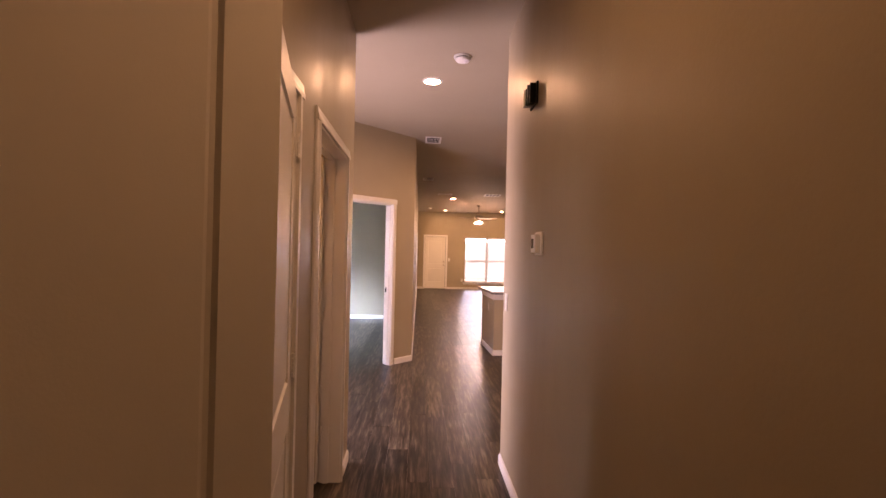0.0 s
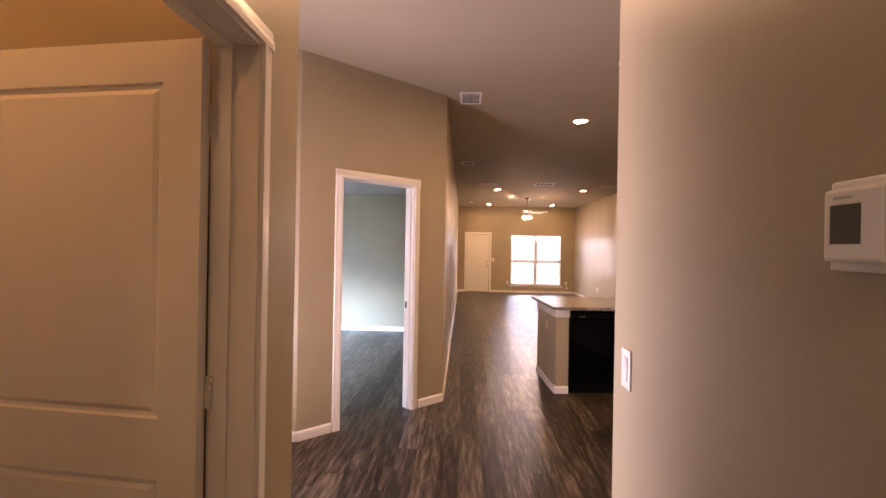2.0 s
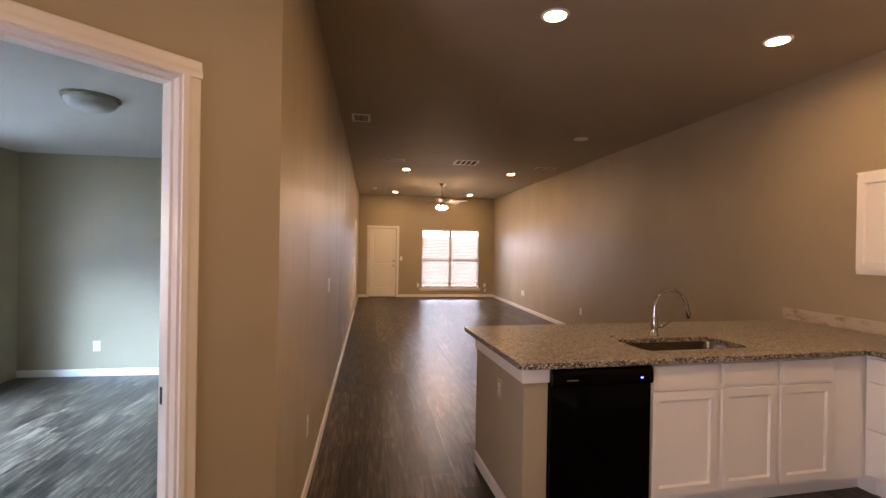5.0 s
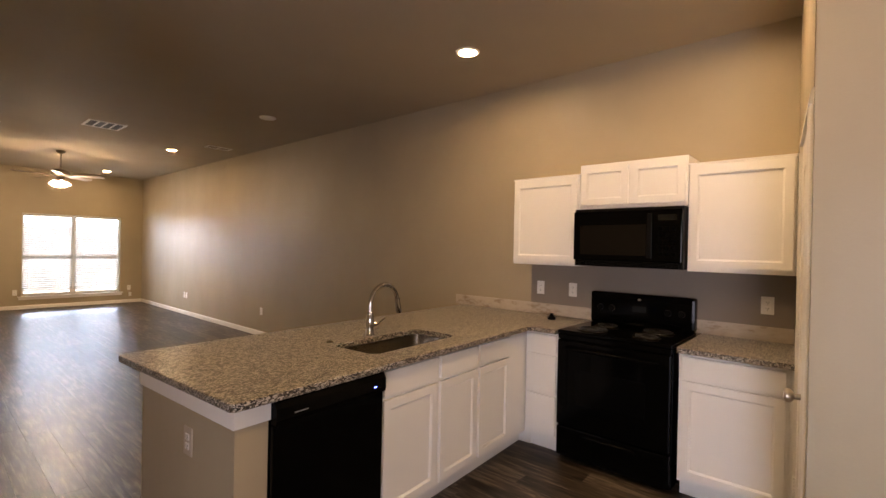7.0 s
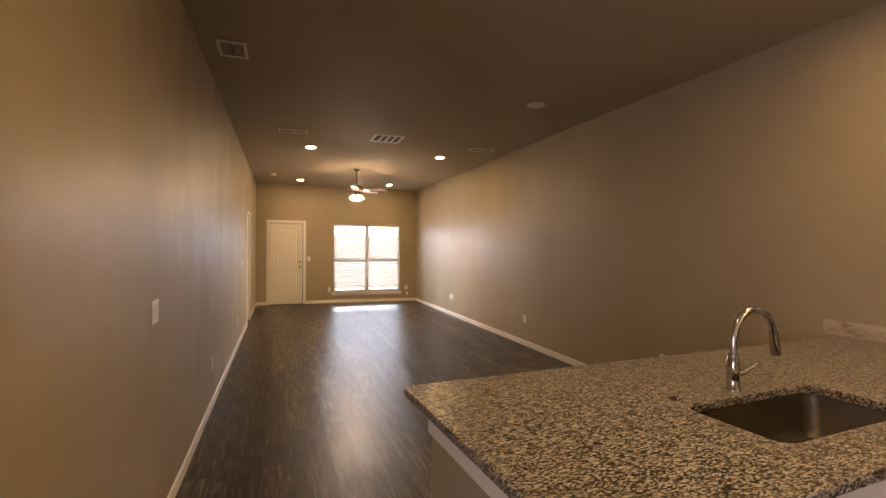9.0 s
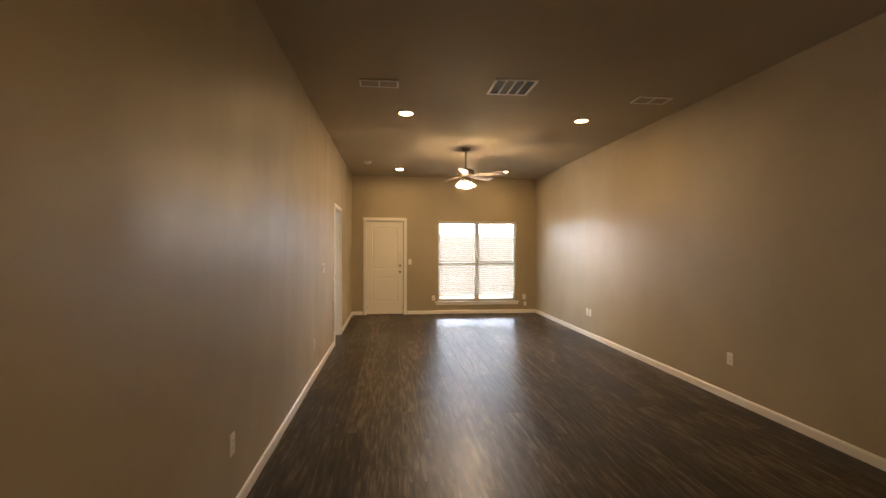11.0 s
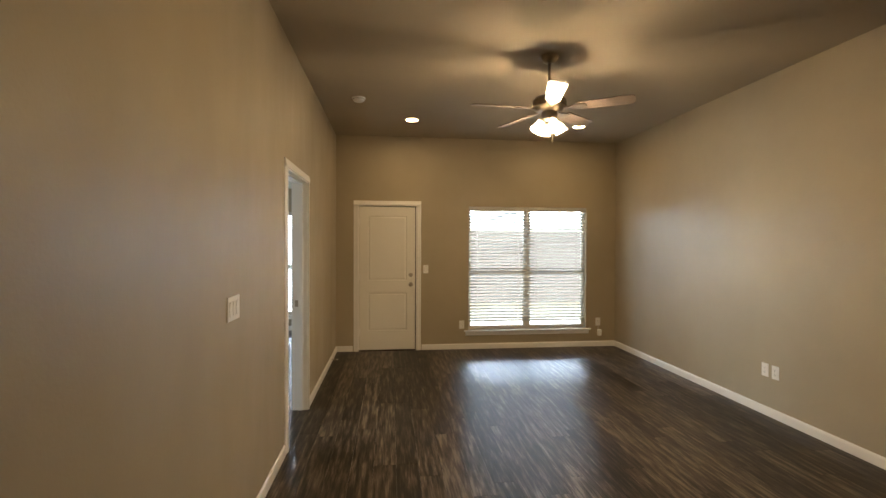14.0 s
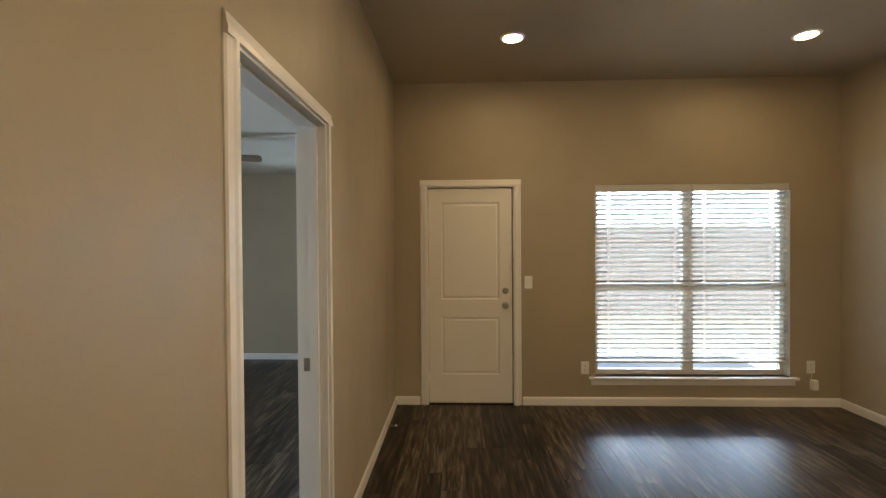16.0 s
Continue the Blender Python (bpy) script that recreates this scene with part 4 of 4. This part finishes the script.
def counter_with_hole():
    """L-shaped slab with a rounded sink cut-out and a softened edge."""
    bm = bmesh.new()
    z0, z1 = 0.882, COUNTER
    hx0, hx1, hy0, hy1, r = 2.02, 2.75, 6.45, 6.80, 0.055
    hole = []
    for cx, cy, a0 in ((hx1 - r, hy1 - r, 0), (hx0 + r, hy1 - r, 90), (hx0 + r, hy0 + r, 180), (hx1 - r, hy0 + r, 270)):
        for k in range(7):
            a = radians(a0 + 15 * k)
            hole.append((cx + r * math.cos(a), cy + r * math.sin(a)))
    rc = 0.03
    outer = []
    for cx, cy, a0 in ((1.155 + rc, 7.395 - rc, 90), (1.155 + rc, 6.265 + rc, 180)):
        for k in range(5):
            a = radians(a0 + 22.5 * k)
            outer.append((cx + rc * math.cos(a), cy + rc * math.sin(a)))
    outer = [sk(*p) for p in outer]
    hole = [sk(*p) for p in hole]
    outer += [(3.395, sk(3.395, 6.265)[1]), (3.425, sk(3.425, 6.265)[1] - 0.03), (3.425, 6.185), (X1 - 0.002, 6.185), (X1 - 0.002, sk(X1, 7.395)[1])]
    for z in (z0, z1):
        lo = [bm.verts.new((x, y, z)) for x, y in outer]
        li = [bm.verts.new((x, y, z)) for x, y in hole]
        es = [bm.edges.new((c[i], c[(i + 1) % len(c)])) for c in (lo, li) for i in range(len(c))]
        bmesh.ops.triangle_fill(bm, use_beauty=True, edges=es)
        if z == z0:
            keep = (lo, li)
        else:
            for a, b in zip(keep, (lo, li)):
                for i in range(len(a)):
                    j = (i + 1) % len(a)
                    bm.faces.new((a[i], a[j], b[j], b[i]))
    bmesh.ops.recalc_face_normals(bm, faces=bm.faces)
    sharp = [e for e in bm.edges if len(e.link_faces) == 2 and e.calc_face_angle(0) > 1.2 and abs(e.verts[0].co.z - e.verts[1].co.z) < 0.001]
    bmesh.ops.bevel(bm, geom=sharp, offset=0.005, segments=2, affect="EDGES", profile=0.5)
    return bm


_ct = thing("countertop", pose(0, 0, 0), "speckled brown granite peninsula countertop with sink cut-out", "countertop")
part("slab", counter_with_hole(), GRANITE, _ct)
_ct2 = thing("countertop", pose(0, 0, 0), "short speckled brown granite countertop beside the range", "countertop")
_cb = bmesh.new()
frame_bar(_cb, [(3.425, 4.820), (X1 - 0.002, 4.878), (X1 - 0.002, 5.400), (3.425, 5.400)], 0.882, COUNTER, "z")
bmesh.ops.recalc_face_normals(_cb, faces=_cb.faces)
bmesh.ops.bevel(_cb, geom=list(_cb.edges), offset=0.005, segments=2, affect="EDGES", profile=0.5)
part("slab", _cb, GRANITE, _ct2)

# bare strip and primed patch behind the counters
structure("bare_strip", boxed((X1 - 0.010, X1, 6.775, 7.65, COUNTER + 0.001, 1.012)), BARE, "unpainted strip where a splashback was", "wall patch")
structure("primed_patch", boxed((X1 - 0.004, X1, 4.878, 6.775, 0.90, 1.362)), PRIMER_SHADED, "grey unpainted wall, darkened for the shade under the upper cabinets", "wall patch")
structure("bare_strip_low", boxed((X1 - 0.007, X1 - 0.004, 6.20, 6.775, COUNTER + 0.001, 1.012), (X1 - 0.007, X1 - 0.004, 4.878, 5.44, COUNTER + 0.001, 1.012)), BARE, "stained bare strip above the counter", "wall patch")


def basin():
    """Undermount bowl with rounded corners and a drain."""
    bm = bmesh.new()
    rings = []
    for z, inset, r in ((0.881, -0.012, 0.06), (0.880, 0.0, 0.055), (0.74, 0.008, 0.055), (0.705, 0.022, 0.05), (0.692, 0.05, 0.04), (0.690, 0.09, 0.03)):
        ring = []
        x0, x1, y0, y1 = 2.015 + inset, 2.755 - inset, 6.445 + inset, 6.805 - inset
        for cx, cy, a0 in ((x1 - r, y1 - r, 0), (x0 + r, y1 - r, 90), (x0 + r, y0 + r, 180), (x1 - r, y0 + r, 270)):
            for k in range(6):
                a = radians(a0 + 18 * k)
                ring.append(bm.verts.new((cx + r * math.cos(a), cy + r * math.sin(a), z)))
        rings.append(ring)
    for a, b in zip(rings, rings[1:]):
        for i in range(len(a)):
            j = (i + 1) % len(a)
            bm.faces.new((a[i], a[j], b[j], b[i]))
    bm.faces.new(rings[-1])
    return bm


_sk = thing("kitchen_sink", SKEW, "stainless steel undermount sink in the granite counter", "sink")
part("bowl", basin(), STEEL, _sk, "", True)
part("drain", turned([(0.055, 0.691), (0.050, 0.694), (0.038, 0.692), (0.002, 0.692)], 24, centre=(2.385, 6.64, 0)), CHROME, _sk, "chrome drain", True)

_fc = thing("kitchen_faucet", SKEW @ pose(2.375, 6.862, COUNTER), "chrome gooseneck pull-down kitchen faucet", "faucet")
part("base", turned([(0.031, 0), (0.031, 0.006), (0.027, 0.012), (0.024, 0.05), (0.0265, 0.09), (0.022, 0.125), (0.018, 0.135)], 24), CHROME, _fc, "", True)
_gp = [(0, 0, 0.13), (0, 0, 0.17)] + [(0.125 - 0.125 * math.cos(radians(a)), 0.0, 0.192 + 0.125 * math.sin(radians(a))) for a in range(0, 171, 10)]
part("spout", tube(_gp, 0.0145, 16), CHROME, _fc, "", True)
_e = Vector(_gp[-1])
part("spray_head", tube([_e, _e + Vector((0.006, 0, -0.03)), _e + Vector((0.018, 0, -0.078)), _e + Vector((0.022, 0, -0.092))], [0.0155, 0.0180, 0.0225, 0.0205], 18), CHROME, _fc, "", True)
part("collar", turned([(0.0165, 0.130), (0.0205, 0.133), (0.0205, 0.143), (0.0165, 0.146)], 20), CHROME, _fc, "polished chrome collar", True)
part("head_ring", tube([_e + Vector((0.001, 0, 0.004)), _e + Vector((0.003, 0, -0.010))], 0.0195, 18), CHROME, _fc, "polished chrome ring", True)
part("spray_face", tube([_e + Vector((0.022, 0, -0.0921)), _e + Vector((0.0228, 0, -0.096))], 0.0165, 16), BLACKP, _fc, "dark spray nozzle")
part("handle", tube([(0.018, -0.005, 0.065), (0.045, -0.012, 0.068), (0.080, -0.018, 0.084), (0.112, -0.024, 0.102)], [0.013, 0.011, 0.006, 0.0045], 12), CHROME, _fc, "chrome lever", True)
_sd = thing("sink_hole_cover", SKEW @ pose(2.06, 6.865, COUNTER), "small chrome cap on the counter", "cap")
part("cap", turned([(0.021, 0), (0.021, 0.004), (0.015, 0.009), (0.006, 0.010), (0.001, 0.006)], 18), CHROME, _sd, "", True)


def front(parent, name, x0, x1, z0, z1, y, framed=True):
    """A cabinet door or drawer front, 19 mm proud of the body at y, facing -y."""
    w, h = x1 - x0, z1 - z0
    if framed:
        bm = panel_slab(w, h, 0.019, 0.046, w - 0.046, [(0.046, h - 0.046)], SHAKER, False)
    else:
        bm = boxed((0, w, 0, 0.019, 0, h), bevel=0.003)
    ob = part(name, bm, CABINET, parent)
    ob.matrix_basis = pose(x0, y - 0.0195, z0)
    return ob


def base_unit(at, w, label, drawers=1, door=True, depth=0.60):
    """A base cabinet: x 0 to w along the front, y from 0 inwards; at is the front foot."""
    ob = thing("base_cabinet", at, label, "cabinet", "kitchen base cabinets")
    part("body", boxed((0, w, 0, 0.02, 0.105, 0.881), (0, 0.016, 0.02, depth, 0.105, 0.66), (w - 0.016, w, 0.02, depth, 0.105, 0.66), (0.016, w - 0.016, 0.02, depth, 0.105, 0.121), (0, w, depth, depth + 0.006, 0.105, 0.878)), CABINET, ob)
    part("toe_kick", boxed((0, w, 0.070, 0.085, 0.001, 0.105)), CABINET, ob, "recessed white toe kick")
    g = 0.016
    if door:
        front(ob, "drawer_front", g, w - g, 0.735, 0.862, 0.0, False)
        front(ob, "door", g, w - g, 0.135, 0.715, 0.0)
    else:
        for z0, z1 in ((0.735, 0.862), (0.440, 0.715), (0.135, 0.420)):
            front(ob, "drawer_front", g, w - g, z0, z1, 0.0, False)
    return ob


base_unit(SKEW @ pose(1.940, FRONT_Y, 0), 0.457, "white shaker base cabinet beside the dishwasher")
base_unit(SKEW @ pose(2.397, FRONT_Y, 0), 0.411, "white shaker base cabinet under the sink")
base_unit(SKEW @ pose(2.808, FRONT_Y, 0), 0.417, "white shaker base cabinet by the corner")
_cf = thing("corner_filler", SKEW, "white filler panel in the cabinet corner", "cabinet panel")
part("panel", boxed((3.225, 3.500, FRONT_Y, FRONT_Y + 0.02, 0.105, 0.881)), CABINET, _cf)
part("toe_kick", boxed((3.225, 3.545, FRONT_Y + 0.07, FRONT_Y + 0.085, 0.001, 0.105), (3.535, 3.552, FRONT_Y - 0.03, FRONT_Y + 0.07, 0.001, 0.105)), CABINET, _cf)
# right run: pose turns the unit's x towards -y
base_unit(pose(FRONT_X, 6.452, 0, 0, 0, -90), 0.270, "white three-drawer base cabinet beside the range", door=False)
base_unit(pose(FRONT_X, 5.392, 0, 0, 0, -90), 0.540, "white shaker base cabinet beside the pantry door")
_fl2 = thing("end_filler", pose(0, 0, 0), "white filler strip between cabinets and pantry wall", "cabinet panel")
part("panel", boxed((FRONT_X + 0.002, FRONT_X + 0.02, 4.826, 4.851, 0.105, 0.881)), CABINET, _fl2)


def upper_unit(y0, y1, z0, z1, doors, label):
    w = y1 - y0
    ob = thing("upper_cabinet", pose(3.79, y1, z0, 0, 0, -90), label, "cabinet", "kitchen upper cabinets")
    h = z1 - z0
    part("body", boxed((0, w, 0, X1 - 3.79 - 0.005, 0, h), bevel=0.002), CABINET, ob)
    if len(doors) == 1:
        part("top_trim", boxed((-0.004, w + 0.004, -0.006, X1 - 3.79 - 0.006, h, h + 0.012)), CABINET, ob)
    for a, b in doors:
        front(ob, "door", a * w + 0.012, b * w - 0.012, 0.028, h - 0.022, 0.0)
    return ob


upper_unit(6.198, 6.785, 1.362, 2.065, [(0.0, 1.0)], "white upper cabinet with one shaker door")
upper_unit(5.438, 6.192, 1.800, 2.138, [(0.0, 0.5), (0.5, 1.0)], "small white two-door cabinet above the microwave")
upper_unit(4.860, 5.432, 1.362, 2.065, [(0.0, 1.0)], "white upper cabinet beside the pantry door")
_ue = thing("upper_filler", pose(0, 0, 0), "white filler strip beside the upper cabinet", "cabinet panel")
part("panel", boxed((3.80, 3.82, 4.852, 4.859, 1.362, 2.065)), CABINET, _ue)

# over-the-range microwave; local x runs along the front towards -y
_mw = thing("microwave", pose(3.700, 6.194, 1.372, 0, 0, -90), "black over-range microwave with dark door window", "microwave")
part("body", boxed((0, 0.752, 0.02, 0.385, 0, 0.422), bevel=0.003), BLACKP, _mw)
_md = part("door", boxed((0.002, 0.565, -0.012, 0.020, 0.045, 0.400), bevel=0.006), BLACK, _mw)
part("window", boxed((0.055, 0.525, -0.0135, -0.0115, 0.085, 0.300)), material("microwave_window_mesh", (0.006, 0.005, 0.004), 0.22, spec=0.15), _md, "dark perforated door window")
_mc = part("control_panel", boxed((0.568, 0.750, -0.012, 0.020, 0.045, 0.400), bevel=0.006), BLACK, _mw)
part("display", boxed((0.600, 0.718, -0.0132, -0.0118, 0.325, 0.365)), DARKSCREEN, _mc)
for r in range(5):
    for c in range(3):
        part("key", boxed((0.606 + c * 0.040, 0.632 + c * 0.040, -0.0134, -0.0118, 0.085 + r * 0.043, 0.112 + r * 0.043)), material("key_grey", (0.0015, 0.0015, 0.0015), 0.2, spec=0.04) if r + c == 0 else bpy.data.materials["key_grey"], _mc)
part("grille", boxed(*[(0.02, 0.73, -0.010, 0.02, 0.008 + i * 0.009, 0.013 + i * 0.009) for i in range(4)]), BLACKP, _mw)
part("door_grip", boxed((0.530, 0.563, -0.016, -0.011, 0.07, 0.375), bevel=0.002), BLACKP, _mw)

# freestanding coil range
_st = thing("kitchen_range", pose(3.440, 6.178, 0, 0, 0, -90), "black freestanding electric coil range", "stove")
W = 0.756
part("body", boxed((0, W, 0.03, 0.62, 0.03, 0.895), bevel=0.004), BLACK, _st)
part("cooktop", boxed((-0.001, W + 0.001, -0.005, 0.60, 0.895, 0.922), bevel=0.008), BLACK, _st)
_od = part("oven_door", boxed((0.004, W - 0.004, -0.010, 0.030, 0.255, 0.855), bevel=0.010), BLACK, _st)
part("window", boxed((0.15, W - 0.15, -0.0115, -0.0095, 0.42, 0.66)), BLACKGLASS, _od, "dark oven window")
part("handle", tube([(0.07, -0.010, 0.800), (0.085, -0.048, 0.803), (W / 2, -0.052, 0.803), (W - 0.085, -0.048, 0.803), (W - 0.07, -0.010, 0.800)], 0.012, 12), BLACK, _od, "black bar handle", True)
_dr = part("drawer", boxed((0.004, W - 0.004, -0.006, 0.030, 0.040, 0.245), bevel=0.010), BLACK, _st)
part("pull", boxed((0.20, W - 0.20, -0.020, -0.004, 0.195, 0.215), bevel=0.006), BLACK, _dr)
part("front_trim", boxed((0.004, W - 0.004, -0.004, 0.030, 0.860, 0.893), bevel=0.004), BLACK, _st)
_bg = part("backguard", boxed((0.0, W, 0.555, 0.635, 0.922, 1.165), bevel=0.020), BLACK, _st)
part("panel_line", boxed((0.03, W - 0.03, 0.553, 0.556, 0.965, 1.115)), BLACKGLASS, _bg)
part("clock", boxed((W / 2 - 0.05, W / 2 + 0.05, 0.5515, 0.5535, 1.03, 1.075)), DARKSCREEN, _bg)
part("emblem", boxed((W / 2 - 0.010, W / 2 + 0.010, 0.5512, 0.5535, 1.118, 1.130)), GREYTEXT, _bg)
for x in (0.085, 0.175, W - 0.175, W - 0.085):
    bm = turned([(0.024, 0), (0.022, 0.020), (0.018, 0.024)], 18, "y")
    for v in bm.verts:
        v.co = (v.co.x + x, 0.554 - v.co.y, v.co.z + 1.045)
    part("knob", bm, BLACKP, _bg, "black control knob", True)
for x, y, r in ((0.20, 0.155, 0.098), (0.20, 0.405, 0.075), (W - 0.20, 0.155, 0.075), (W - 0.20, 0.405, 0.098)):
    bn = part("burner", turned([(r + 0.016, 0.9225), (r + 0.014, 0.928), (r + 0.004, 0.927), (r * 0.5, 0.9215 + 0.002), (0.01, 0.9232)], 30, centre=(x, y, 0), cap=False), BOWL, _st, "dull chrome drip bowl", True)
    turns = 4 if r > 0.09 else 3
    pts = [(x + (0.018 + (r - 0.018) * k / (turns * 20)) * math.cos(k * math.pi / 10), y + (0.018 + (r - 0.018) * k / (turns * 20)) * math.sin(k * math.pi / 10), 0.933) for k in range(turns * 20 + 1)]
    part("coil", tube(pts, 0.0050, 6), COIL, bn, "black heating coil", True)

# dishwasher
_dw = thing("dishwasher", SKEW @ pose(1.338, FRONT_Y - 0.022, 0), "black built-in dishwasher with blue indicator", "dishwasher")
part("body", boxed((0.004, 0.596, 0.03, 0.58, 0.06, 0.878)), BLACKP, _dw)
part("door", boxed((0.003, 0.597, -0.006, 0.030, 0.115, 0.775), bevel=0.006), BLACK, _dw)
bm = bmesh.new()
frame_bar(bm, [(0.030, 0.780), (-0.020, 0.780), (-0.026, 0.800), (-0.024, 0.845), (-0.010, 0.872), (0.030, 0.876)], 0.003, 0.597, "x")
_dp = part("control_panel", bm, BLACK, _dw)
for _ix in (0.5185, 0.5275):
    part("indicator", boxed((_ix, _ix + 0.004, -0.0285, -0.0250, 0.813, 0.817)), BLUE_LED, _dp, "blue indicator light")
part("marking", boxed(*[(0.085 + i * 0.011, 0.092 + i * 0.011, -0.0275, -0.0250, 0.8135, 0.8175) for i in range(6)]), GREYTEXT, _dp)
part("toe_panel", boxed((0.003, 0.597, 0.045, 0.060, 0.004, 0.108)), BLACKP, _dw)

plate("wall_outlet", SKEW @ pose(1.20, 6.69, 0.66, 0, 0, -90), 1, "outlet", "tan duplex outlet on the peninsula's end", TANPLATE)

# small thing left on the counter
bm = turned([(0.030, 0.0), (0.034, 0.008), (0.030, 0.020), (0.018, 0.028), (0.012, 0.040), (0.016, 0.048), (0.004, 0.052)], 16)
_sp2 = thing("sink_stopper", pose(3.86, 6.45, COUNTER), "small black rubber sink stopper on the counter", "stopper")
part("plug", bm, BLACKP, _sp2, "", True)

# ---- floor of planks ----
_floor = structure("floor", boxed((-4.4, X1 + T, -1.45, 19.6, -0.28, -0.004)), DARK, "grey-brown wood-look vinyl plank floor", "floor")
PW, PL = 0.152, 1.22
ROOMS = ((X0, X1, 2.97, Y1), (-1.65, 2.5, 2.97, 5.0), (HALL_L, HALL_R, -1.3, 2.97), (-3.4, -0.09, 4.95, 9.68), (-4.2, -0.09, 12.0, 19.35), (-2.45, -0.37, 1.7, 2.85), (-1.05, 0.1, 4.9, 6.0), (-0.2, 0.1, 14.5, 15.6), (-1.9, -1.6, 3.0, 4.2), (-1.2, -0.37, -1.3, 0.0))


def plank_mesh(length, name="plank"):
    bm = bmesh.new()
    g, e = 0.0002, 0.0004
    a, b = PW / 2 - g, length / 2 - g
    lo = [bm.verts.new(p) for p in ((-a, -b, -0.004), (a, -b, -0.004), (a, b, -0.004), (-a, b, -0.004))]
    mi = [bm.verts.new(p) for p in ((-a, -b, -0.0012), (a, -b, -0.0012), (a, b, -0.0012), (-a, b, -0.0012))]
    hi = [bm.verts.new(p) for p in ((-a + e, -b + e, 0), (a - e, -b + e, 0), (a - e, b - e, 0), (-a + e, b - e, 0))]
    bm.faces.new(hi)
    for r, s in ((lo, mi), (mi, hi)):
        for i in range(4):
            j = (i + 1) % 4
            bm.faces.new((r[i], r[j], s[j], s[i]))
    return finish(name, bm, PLANK)


_rng = random.Random(7)
_spots = []
for i in range(int(8.5 / PW) + 1):
    x = -4.35 + (i + 0.5) * PW
    y = -1.45 - _rng.random() * PL
    while y < 19.6:
        if any(a - PW / 2 < x < b + PW / 2 and c - PL / 2 < y + PL / 2 < d + PL / 2 for a, b, c, d in ROOMS):
            _spots.append((x, y + PL / 2))
        y += PL
# planks on and beside the walked line come first
_spots.sort(key=lambda p: abs(p[0] - 0.9) + (0 if 2.0 < p[1] < 17.7 else 3.0))
_me = plank_mesh(PL)
for x, y in _spots[:300]:
    ob = new("plank", _me)
    ob.parent = _floor
    ob.location = (x, y, 0)
_verts, _faces = [], []
_src_v = [v.co.copy() for v in _me.vertices]
_src_f = [tuple(p.vertices) for p in _me.polygons]
for x, y in _spots[300:]:
    k = len(_verts)
    _verts += [(v.x + x, v.y + y, v.z) for v in _src_v]
    _faces += [tuple(i + k for i in f) for f in _src_f]
_rest = bpy.data.meshes.new("planks")
_rest.from_pydata(_verts, [], _faces)
_rest.materials.append(PLANK_REST)
_ro = new("planks", _rest)
_ro.parent = _floor
tagged(_ro, "grey-brown vinyl planks in the side rooms", kind="stuff")
